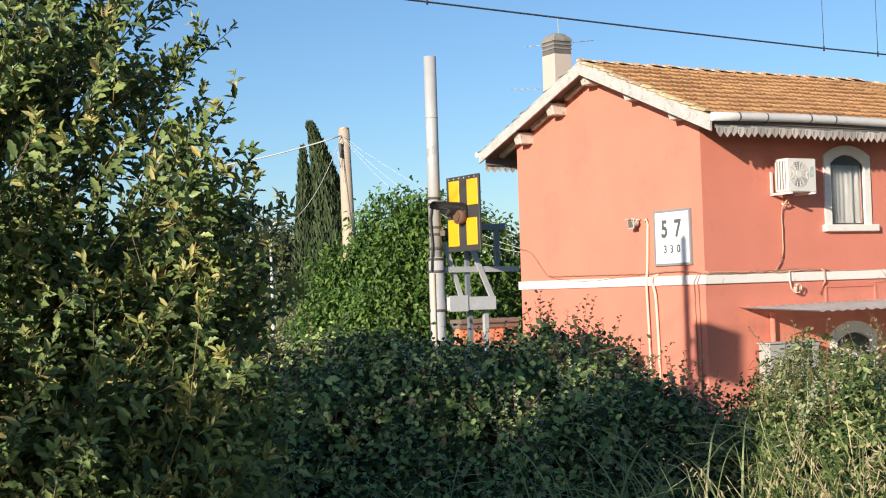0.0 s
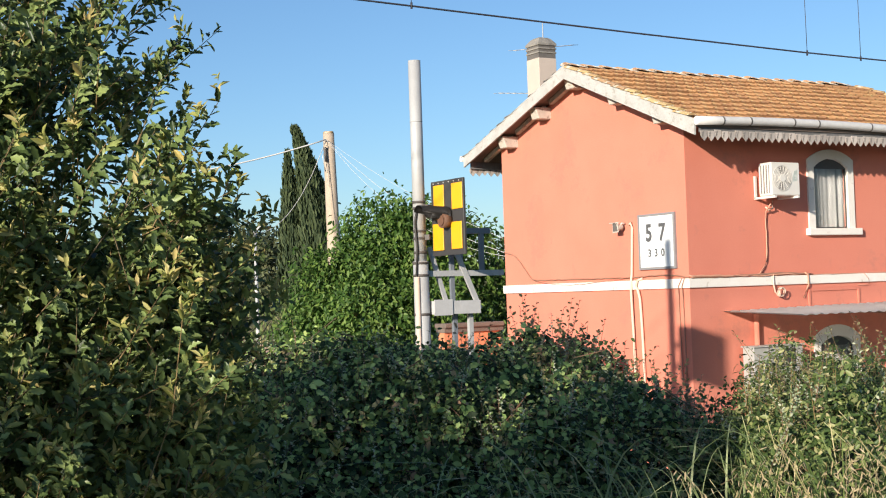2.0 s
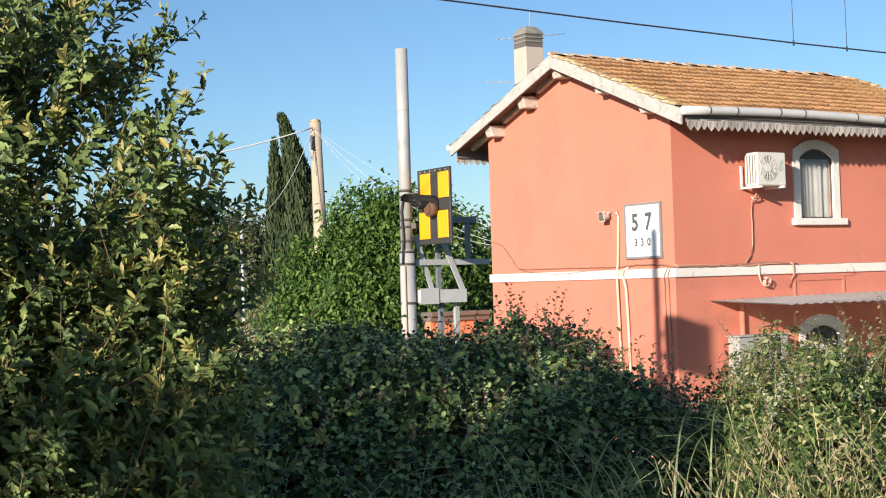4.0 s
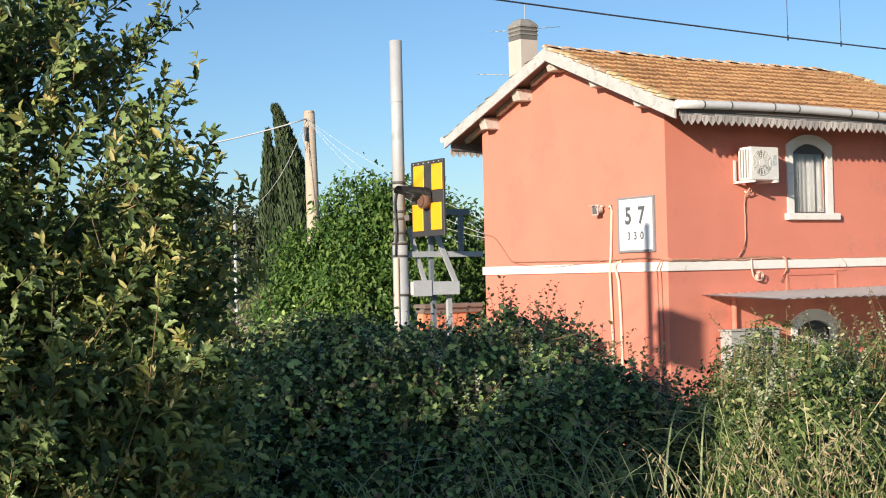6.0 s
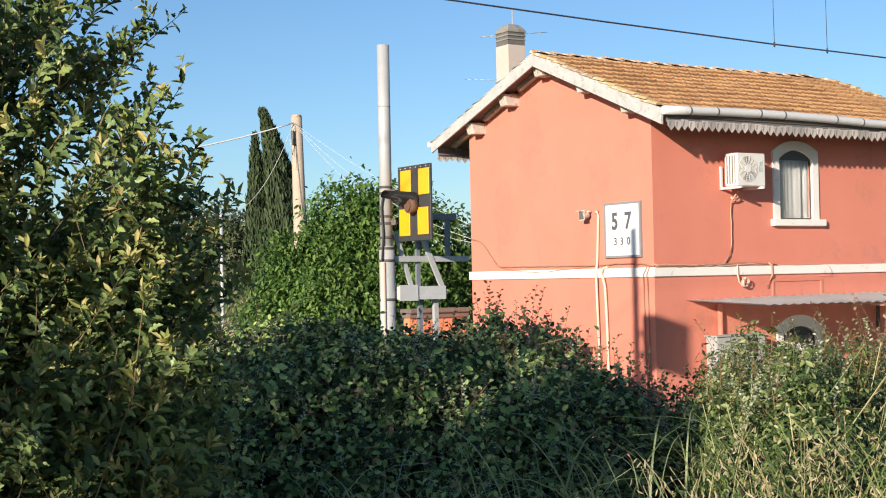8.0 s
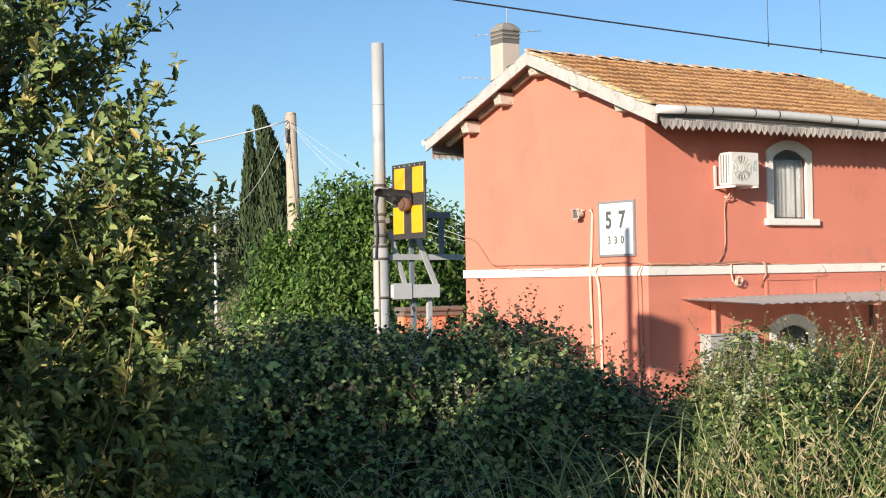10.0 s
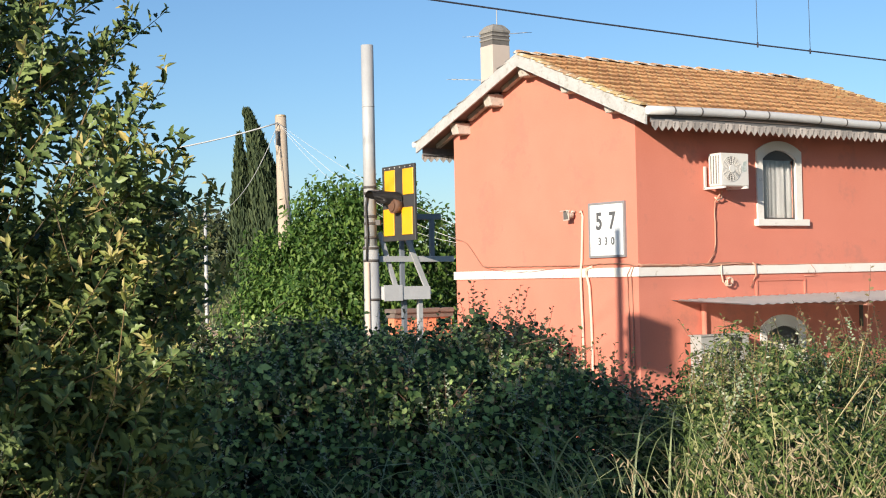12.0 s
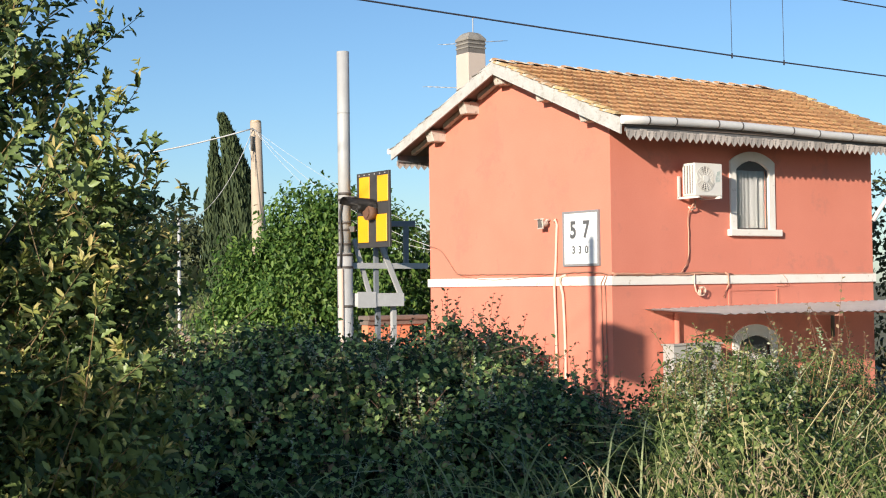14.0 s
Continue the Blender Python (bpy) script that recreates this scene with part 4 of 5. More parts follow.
def shoots(rng, base, way, length, per, leaf, spread=0.9):
    """Leaves set spirally along shoots. Returns places, ways, faces, lengths and the shoots' tips."""
    n = len(base)
    s = ((np.arange(per) + 0.6) / per) ** 0.75
    bend = rng.normal(0, 0.14, (n, 3))
    at = base[:, None] + way[:, None] * (length[:, None] * s)[..., None] + bend[:, None] * ((length[:, None] * s**2))[..., None]
    helper = unit(np.cross(way, rng.normal(0, 1, (n, 3))))
    other = np.cross(way, helper)
    ang = np.arange(per) * 2.4 + rng.uniform(0, 6.28, (n, 1))
    out = np.cos(ang)[..., None] * helper[:, None] + np.sin(ang)[..., None] * other[:, None]
    along = unit(way[:, None] * rng.uniform(0.35, 1.0, (n, per, 1)) + out * spread + rng.normal(0, 0.22, (n, per, 3)))
    face = unit(way[:, None] * 0.7 - along * 0.3 + np.array((-0.60, -0.52, 0.45)) + rng.normal(0, 0.3, (n, per, 3)))
    size = leaf * rng.uniform(0.65, 1.15, (n, per)) * (1.1 - 0.45 * s[None])
    tip = base + way * length[:, None] + bend * length[:, None]
    return at.reshape(-1, 3), along.reshape(-1, 3), face.reshape(-1, 3), size.ravel(), tip


def limbs(b2, rng, foot, tops, r):
    for t in tops:
        a, b = Vector(foot), Vector(t)
        mid = a.lerp(b, 0.45) + Vector((rng.uniform(-0.2, 0.2), rng.uniform(-0.2, 0.2), 0.15))
        tube(b2, [a, a.lerp(mid, 0.5) + Vector((0, 0, 0.08)), mid, mid.lerp(b, 0.5), b], r, 7, r * 0.2)
    return b2


def shrub_tree(label, uc, dc, ru, rd, z0, z1, count, seed, leaf=0.062, shape=OVAL, leaders=0, rim=None):
    """A leafy small tree of upright shoots; narrower towards its top."""
    rng = np.random.default_rng(seed)
    u, d, z = rng.uniform(-1, 1, count * 5), rng.uniform(-1, 1, count * 5), rng.uniform(0, 1, count * 5)
    taper = np.sqrt(np.clip(1 - ((z - 0.42) / 0.62) ** 2, 0.05, 1))
    lump = 0.86 + 0.16 * np.sin(u * 9 + z * 17 + seed) * np.cos(d * 8 - z * 11)
    r = np.hypot(u, d) / (taper * lump)
    keep = (r < 1) & (rng.uniform(0, 1, len(r)) < 0.22 + 0.8 * r**2) & ~((u > 0.70 + 0.1 * z) & (z < 0.40))
    u, d, z, r = u[keep][:count], d[keep][:count], z[keep][:count], r[keep][:count]
    # shoots stand in clumps, with dark gaps between
    home = rng.integers(0, max(count // 17, 20), len(u))
    u, d, z = (q[home] + rng.normal(0, sp, len(q)) for q, sp in ((u, 0.060), (d, 0.11), (z, 0.030)))
    r = r[home]
    z = np.maximum(z, (1.6 - z0) / (z1 - z0))
    if rim:
        # the crown draws in towards its top on the side of the house
        inside = uc + ru * u < np.interp(z0 + (z1 - z0) * z, *rim) + rng.normal(-0.07, 0.05, len(u)) + 0.10 * (dc - 3.95 - rd * d)
        # and is opened in its unseen upper part, letting sun onto the hedge
        inside &= ~((np.abs(uc + ru * u + 2.05) < 0.42) & (z0 + (z1 - z0) * z > 3.2) & (np.sin(home * 1.7) > -0.5))
        u, d, z, r = u[inside], d[inside], z[inside], r[inside]
    base = to3(uc + ru * u, dc + rd * d, z0 + (z1 - z0) * z)
    outward = np.concatenate([np.multiply.outer(u, ACROSS) + np.multiply.outer(d, AHEAD), np.zeros((len(u), 1))], 1)
    way = unit(np.array((0, 0, 0.75)) + outward * (0.75 * r[:, None]) + rng.normal(0, 0.3, (len(u), 3)))
    length = rng.uniform(0.10, 0.25, len(u))
    at, along, face, size, tip = shoots(rng, base, way, length, 15, leaf)
    if leaders:
        # long upright shoots on the side towards the house
        lz = rng.uniform(0.24, 0.53, leaders)
        lu, ld = (np.interp(z0 + (z1 - z0) * lz, *rim) - rng.uniform(0.02, 0.35, leaders) - uc) / ru, rng.uniform(-0.6, 0.5, leaders)
        lb = to3(uc + ru * lu, dc + rd * ld, z0 + (z1 - z0) * lz)
        lw = unit(np.array((0, 0, 1.0)) + np.array((*(ACROSS * 0.25), 0)) + rng.normal(0, 0.28, (leaders, 3)))
        more = shoots(rng, lb, lw, rng.uniform(0.16, 0.30, leaders), 17, leaf)
        at, along, face, size = (np.concatenate(q) for q in zip((at, along, face, size), more[:4]))
        inner = np.array((*(-ACROSS * 0.22), -0.2)) + rng.normal(0, 0.10, (leaders, 3))
        base, way, tip = np.concatenate([base, lb, lb + inner]), np.concatenate([way, lw, 0 * lw]), np.concatenate([tip, more[4], lb])
    foot = (*spot(uc - 0.1, dc + 0.1), 0.0)
    foot = (foot[0], foot[1], float(height_at(foot[0], foot[1])) - 0.05)
    tree = thing("shrub_tree", label, "tree", at=foot)
    off = -np.array(foot)
    house_side = (at[:, :2] - ORIGIN) @ ACROSS > uc + 0.3 * ru
    for some, form in ((house_side, shape), (~house_side, SIMPLE)):
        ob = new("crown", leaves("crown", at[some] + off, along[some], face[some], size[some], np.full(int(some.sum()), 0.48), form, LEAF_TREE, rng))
        ob.parent = tree
    if leaders:
        # yellow young leaves at the ends of the shoots
        tu = (tip[:, :2] - ORIGIN) @ ACROSS
        young = rng.permutation(np.nonzero(tu > uc + 0.35 * ru)[0])[:1100]
        young = np.concatenate([young, np.arange(len(tip) - 2 * leaders, len(tip) - leaders)])
        yw = unit(np.array((0, 0, 0.9)) + rng.normal(0, 0.35, (len(young), 3)))
        ya, yl, yf, ys, _ = shoots(rng, tip[young] - yw * 0.02, yw, rng.uniform(0.04, 0.10, len(young)), 9, leaf * 0.85, 0.7)
        ob = new("young_leaves", leaves("young_leaves", ya + off, yl, yf, ys, np.full(len(ya), 0.34), OVAL, LEAF_YOUNG, rng))
        tagged(ob, "yellow-green young leaves at the shoot tips")
        ob.parent = tree
    tw = new("twig_work", sticks("twig_work", base + off - way * 0.03, tip + off, 0.0024, 0.0011, TWIG))
    tw.parent = tree
    rr = random.Random(seed)
    b2 = B()
    tops = [Vector(to3(uc + ru * rr.uniform(-0.7, 0.7), dc + rd * rr.uniform(-0.6, 0.6), z0 + (z1 - z0) * rr.uniform(0.45, 0.9))) - Vector(foot) for _ in range(11)]
    tube(b2, [(0, 0, 0), (0.02, 0, 0.35), (0, 0.03, 0.7)], 0.11, 10, 0.085)
    part("trunk", limbs(b2, rr, (0, 0.03, 0.66), tops, 0.045), BARK, tree)
    return tree


RIM = ((2.0, 2.5, 2.8, 3.0, 3.2, 3.28, 3.38, 3.46, 3.56, 3.66, 3.78, 3.88, 4.2), (-0.84, -0.84, -0.86, -0.82, -0.78, -0.77, -0.86, -0.93, -0.99, -1.02, -0.96, -0.86, -0.80))
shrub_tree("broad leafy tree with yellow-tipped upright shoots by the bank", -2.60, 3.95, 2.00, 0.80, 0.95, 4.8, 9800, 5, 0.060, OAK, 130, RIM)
# out of view; added only to shade the lower leaves of the tree
shrub_tree("unseen leafy shrub added to shade the tree beside it", -1.78, 2.0, 0.52, 0.5, 0.8, 3.25, 900, 8, 0.06)

# bramble hedge
HEDGE_U = (-6.0, -1.87, -1.09, -0.63, -0.25, 0.06, 0.45, 0.83, 1.14, 1.33, 1.8, 6.0)
HEDGE_Z = (2.70, 2.66, 2.66, 2.62, 2.64, 2.70, 2.58, 2.35, 2.13, 2.06, 2.06, 2.06)


def lumps(u, d, seed):
    s = seed
    return 1.9 * (0.09 * np.sin(u * 3.1 + s) * np.cos(d * 2.7 - s) + 0.06 * np.sin(u * 7.3 + 2 * s + d * 1.9) * np.cos(d * 6.1 + s) + 0.03 * np.sin(u * 15 + s) * np.sin(d * 13 - s))


def hedge_top(u, d):
    top = np.interp(u, HEDGE_U, HEDGE_Z)
    front = np.clip(8.9 - d, 0, 9)
    back = np.clip(d - 9.6, 0, 9)
    return top - 0.22 * front - 0.17 * front**2 - 0.7 * back**2 + lumps(u, d, 1.0) * np.clip(front + 0.3, 0.3, 1.4)


def bush_top(u, d):
    top = np.interp(u, (0.9, 0.98, 1.14, 1.41, 1.71, 2.0, 2.37, 4.0), (1.8, 1.95, 2.50, 2.65, 2.63, 2.47, 2.28, 2.18))
    front = np.clip(7.0 - d, 0, 9)
    back = np.clip(d - 7.7, 0, 9)
    return top - 0.25 * front - 0.9 * back**2 + lumps(u, d, 4.0)


def thicket(name, label, top, u_range, d_range, count, leaf, material, seed, shape=TOOTHED, wide=0.68, cane=(40, 0.1, 0.28), clump=26, core=0.46):
    """A thicket of three-fold leaves that fill the upper layer of its mass, with canes inside."""
    rng = np.random.default_rng(seed)
    # leaves gather in clumps that stand higher or lower, with dark hollows between
    m = count // clump
    home = rng.integers(0, m, count)
    cu, cd, lift = rng.uniform(*u_range, m), rng.uniform(*d_range, m), rng.normal(0, 0.075, m)
    loose = rng.uniform(0, 1, count) < 0.25
    u = np.where(loose, rng.uniform(*u_range, count), cu[home] + rng.normal(0, 0.055, count))
    d = np.where(loose, rng.uniform(*d_range, count), cd[home] + rng.normal(0, 0.055, count))
    e = 0.04
    hz = top(u, d) + np.where(loose, -0.08, lift[home])
    here = top(u, d)
    gu, gd = (top(u + e, d) - here) / e, (top(u, d + e) - here) / e
    deep = rng.exponential(0.13, count).clip(0, 0.8)
    z = hz - deep + rng.normal(0, 0.015, count)
    p = spot(u, d)
    alive = z > height_at(p[:, 0], p[:, 1]) + 0.03
    u, d, z, gu, gd = u[alive], d[alive], z[alive], gu[alive], gd[alive]
    base = to3(u, d, z)
    normal = unit(np.concatenate([-(np.multiply.outer(gu, ACROSS) + np.multiply.outer(gd, AHEAD)) * 0.8 - 0.55 * AHEAD, np.ones((len(u), 1))], 1) + rng.normal(0, 0.55, (len(u), 3)))
    first = unit(np.cross(normal, rng.normal(0, 1, (len(u), 3))))
    second = np.cross(normal, first)
    at, along, face, size = [], [], [], []
    s = leaf * rng.uniform(0.6, 1.2, len(u))
    for turn, far, k in ((0.0, 0.25, 1.1), (1.25, 0.05, 0.85), (-1.25, 0.05, 0.85)):
        w = math.cos(turn) * first + math.sin(turn) * second
        at.append(base + w * (s * far)[:, None])
        along.append(unit(w + rng.normal(0, 0.16, w.shape) - np.array((0, 0, 0.18))))
        face.append(unit(normal + rng.normal(0, 0.22, w.shape)))
        size.append(s * k)
    at, along, face, size = (np.concatenate(q) for q in (at, along, face, size))
    hedge = thing(name, label, "hedge", kind="stuff")
    ob = new("foliage", leaves("foliage", at, along, face, size, np.full(len(at), wide), shape, material, rng))
    ob.parent = hedge
    # opaque dark sheet below the leaves, added so the gaps read as shade
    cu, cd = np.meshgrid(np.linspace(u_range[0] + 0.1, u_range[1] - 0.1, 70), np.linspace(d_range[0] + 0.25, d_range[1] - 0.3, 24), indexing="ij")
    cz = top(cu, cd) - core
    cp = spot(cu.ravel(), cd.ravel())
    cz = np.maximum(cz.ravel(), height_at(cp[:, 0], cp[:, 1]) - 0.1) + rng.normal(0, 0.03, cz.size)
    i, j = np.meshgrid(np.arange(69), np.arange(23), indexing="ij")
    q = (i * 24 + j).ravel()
    core = new("shade_core", mesh_of("shade_core", np.concatenate([cp, cz[:, None]], 1), np.concatenate([np.stack([q, q + 24, q + 25], 1), np.stack([q, q + 25, q + 1], 1)]), INNER_SHADE))
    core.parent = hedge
    m = len(u) // cane[0]
    pick = rng.choice(len(u), m)
    b = base[pick] + np.array((0, 0, 0.05))
    a = b - unit(rng.normal(0, 1, (m, 3)) * np.array((1, 1, 0.4)) + np.array((0, 0, 0.5))) * rng.uniform(cane[1], cane[2], (m, 1))
    ob = new("canes", sticks("canes", a, b, 0.005, 0.003, CANE))
    ob.parent = hedge
    return hedge


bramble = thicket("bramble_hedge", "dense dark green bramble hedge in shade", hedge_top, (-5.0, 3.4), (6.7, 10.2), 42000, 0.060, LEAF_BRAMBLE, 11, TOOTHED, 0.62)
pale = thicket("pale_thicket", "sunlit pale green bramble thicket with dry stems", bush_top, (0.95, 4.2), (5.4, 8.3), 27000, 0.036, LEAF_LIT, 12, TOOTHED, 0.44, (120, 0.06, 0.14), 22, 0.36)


def sprigs(name, parent, top, u, d, high, material, seed, leaf=0.034, per=13, sink=0.1, tilt=(0.0, 0.28)):
    """Upright leafy shoots that stand out of a thicket."""
    rng = np.random.default_rng(seed)
    base = to3(u, d, top(u, d) - sink)
    way = unit(np.array((0, 0, 1.0)) + np.array((*(AHEAD * tilt[0]), 0)) + rng.normal(0, tilt[1], (len(u), 3)))
    at, along, face, size, tip = shoots(rng, base, way, high + sink, per, leaf, 1.1)
    ob = new(name, leaves(name, at, along, face, size, np.full(len(at), 0.38 if material is LEAF_LIT else 0.6), TOOTHED, material, rng))
    ob.parent = parent
    st = new("stems", sticks("stems", base, tip, 0.0022, 0.001, TWIG if material is LEAF_LIT else CANE))
    st.parent = parent


rs = np.random.default_rng(21)
n = 100
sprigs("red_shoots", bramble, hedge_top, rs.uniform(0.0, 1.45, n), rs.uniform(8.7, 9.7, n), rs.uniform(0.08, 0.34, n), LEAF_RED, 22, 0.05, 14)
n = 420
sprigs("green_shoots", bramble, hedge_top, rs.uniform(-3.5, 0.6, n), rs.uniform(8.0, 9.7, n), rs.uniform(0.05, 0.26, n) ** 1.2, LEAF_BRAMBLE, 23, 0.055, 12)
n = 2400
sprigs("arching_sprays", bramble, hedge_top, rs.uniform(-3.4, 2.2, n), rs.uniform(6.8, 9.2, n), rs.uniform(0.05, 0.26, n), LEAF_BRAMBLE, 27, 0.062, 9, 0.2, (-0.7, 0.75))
n = 430
sprigs("flower_spikes", bramble, hedge_top, rs.uniform(-2.6, 1.9, n), rs.uniform(7.0, 9.4, n), rs.uniform(0.10, 0.26, n), SPIKE, 28, 0.026, 18, 0.05)
n = 420
sprigs("inner_shoots", bramble, hedge_top, rs.uniform(-3.2, 2.2, n), rs.uniform(6.9, 8.8, n), rs.uniform(0.02, 0.16, n), LEAF_BRAMBLE, 26, 0.05, 9)
n = 420
sprigs("pale_shoots", pale, bush_top, rs.uniform(1.15, 2.9, n), rs.uniform(6.2, 7.7, n), rs.uniform(0.03, 0.26, n), LEAF_LIT, 24, 0.026)
n = 320
sprigs("pale_sprays", pale, bush_top, rs.uniform(1.1, 3.0, n), rs.uniform(5.6, 7.6, n), rs.uniform(0.03, 0.16, n), LEAF_LIT, 29, 0.038, 12, 0.15, (-0.5, 0.6))
n = 34
sprigs("rust_shoots", pale, bush_top, rs.uniform(1.7, 2.6, n), rs.uniform(6.9, 7.6, n), rs.uniform(0.1, 0.42, n), LEAF_RED, 25, 0.03)
n = 26
sprigs("arching_canes", bramble, hedge_top, rs.uniform(0.75, 1.5, n), rs.uniform(8.2, 9.3, n), rs.uniform(0.18, 0.48, n), LEAF_RED, 39, 0.046, 15, 0.1, (0.0, 0.6))
n = 42
sprigs("pale_flower_spikes", pale, bush_top, rs.uniform(1.05, 2.2, n), rs.uniform(6.0, 7.6, n), rs.uniform(0.05, 0.24, n), SPIKE, 38, 0.024, 18, 0.05)

# tall grass
def grass(name, label, u, d, low, high, material, seed, wide=0.009, lean=0.55, drift=(0.0, 0.0), droop=0.6, steps=6):
    rng = np.random.default_rng(seed)
    n = len(u)
    p = spot(u, d)
    z = height_at(p[:, 0], p[:, 1])
    root = np.concatenate([p, z[:, None] - 0.02], 1)
    ln = rng.normal(0, lean, (n, 2)) + np.array(drift)
    ln = np.concatenate([np.multiply.outer(ln[:, 0], ACROSS) + np.multiply.outer(ln[:, 1], AHEAD), np.zeros((n, 1))], 1)
    ob = new(name, blades(name, root, ln * 0.7, rng.uniform(low, high, n), rng.uniform(0.5, 1.3, n) * wide, material, rng, droop, steps))
    return tagged(ob, label, "grass", kind="stuff")


n = 750
grass("tall_grass", "tall sunlit grass with drying yellow blades", rs.uniform(1.15, 3.0, n), rs.uniform(4.6, 6.3, n), 0.75, 1.5, BLADE, 31, 0.014, 0.42, (0.0, 0), 0.5)
n = 420
grass("dry_grass", "drying grass mixed into the sunlit thicket", rs.uniform(1.1, 3.2, n), rs.uniform(5.8, 7.2, n), 0.75, 1.3, BLADE, 34, 0.010, 0.35, (-0.1, 0), 0.4)
n = 34
grass("bent_grass", "long pale blades bending over the hedge", rs.uniform(-0.2, 1.5, n), rs.uniform(6.1, 6.7, n), 1.1, 1.6, BLADE_SHADE, 35, 0.012, 0.25, (-0.4, 0.0), 0.7, 12)
n = 140
grass("arching_grass", "long green grass blades arching out of the hedge", rs.uniform(-1.0, 1.7, n), rs.uniform(6.0, 7.0, n), 0.8, 1.6, BLADE_SHADE, 32, 0.013, 0.6, (-0.1, 0), 0.8, 9)
n = 1500
far_u = rs.uniform(-14, -2, n * 8)
grass("field_grass", "dry yellow-green field grass beyond the track", far_u, rs.uniform(24, 58, n * 8), 0.15, 0.5, BLADE, 33, 0.05, 0.4)


n = 190
ku, kd = rs.uniform(0.7, 3.0, n), rs.uniform(4.7, 6.9, n)
kp = spot(ku, kd)
kz = np.maximum(height_at(kp[:, 0], kp[:, 1]) + 0.2, bush_top(ku, kd) - 0.25)
ka = np.concatenate([kp, kz[:, None]], 1)
kw = unit(np.multiply.outer(rs.normal(0, 0.8, n), np.array((*ACROSS, 0.0))) - np.multiply.outer(rs.uniform(0, 0.5, n), np.array((*AHEAD, 0.0))) + np.array((0, 0, 0.75)))
stalks = new("dry_stalks", sticks("dry_stalks", ka - kw * 0.1, ka + kw * rs.uniform(0.2, 0.5, (n, 1)), 0.0042, 0.002, STALK))
tagged(stalks, "dry straw and pale green stalks leaning across each other", "grass", kind="stuff")


def oat(label, u, d, high, lean, seed):
    rng = np.random.default_rng(seed)
    x, y = spot(u, d)
    z = float(height_at(x, y))
    stalk = thing("wild_oat", label, "grass", group="wild oat stalks", at=(float(x), float(y), z))
    ax = np.array((*(ACROSS * lean), 0.0))
    s = np.linspace(0, 1, 9)
    line = [Vector(ax * t**2.5 + np.array((0, 0, high * (t - 0.12 * t**6)))) for t in s]
    part("stem", tube(B(), line, 0.0022, 5, 0.0009), STRAW_PLAIN, stalk)
    k = 13
    t = rng.uniform(0.74, 1.0, k)
    out = rng.normal(0, 0.03, (k, 3)) * np.array((1, 1, 0.2))
    at = ax * (t**2.5)[:, None] + np.stack([0 * t, 0 * t, high * (t - 0.12 * t**6)], 1) + out
    along = unit(out * 8 + ax * 0.8 + np.array((0, 0, -0.5)) + rng.normal(0, 0.25, (k, 3)))
    ob = new("seed_head", leaves("seed_head", at, along, rng.normal(0, 1, (k, 3)), rng.uniform(0.024, 0.042, k), np.full(k, 0.2), OVAL, STRAW, rng))
    tagged(ob, kind="stuff")
    ob.parent = stalk


STRAW_PLAIN = surface("dry_stem", (0.40, 0.32, 0.17), (0.30, 0.24, 0.12), 0.7, 10, 60, 0.1)
for k in range(18):
    oat("dry straw-coloured wild oat stalk with drooping husks", float(rs.uniform(0.66, 1.35)), float(rs.uniform(4.8, 5.3)), float(rs.uniform(0.92, 1.18)), float(rs.uniform(-0.22, 0.22)), 100 + k)
for k in range(18):
    oat("dry straw-coloured wild oat stalk with drooping husks", float(rs.uniform(1.3, 2.3)), float(rs.uniform(4.8, 5.9)), float(rs.uniform(0.92, 1.25)), float(rs.uniform(-0.4, 0.3)), 140 + k)
for u, d, h in ((0.34, 5.0, 0.92), (0.40, 5.05, 0.86), (1.05, 5.2, 0.98), (0.92, 5.1, 0.85)):
    oat("yellowing grass stalk with a small seed head", u, d, h, 0.05, int(200 + u * 100))


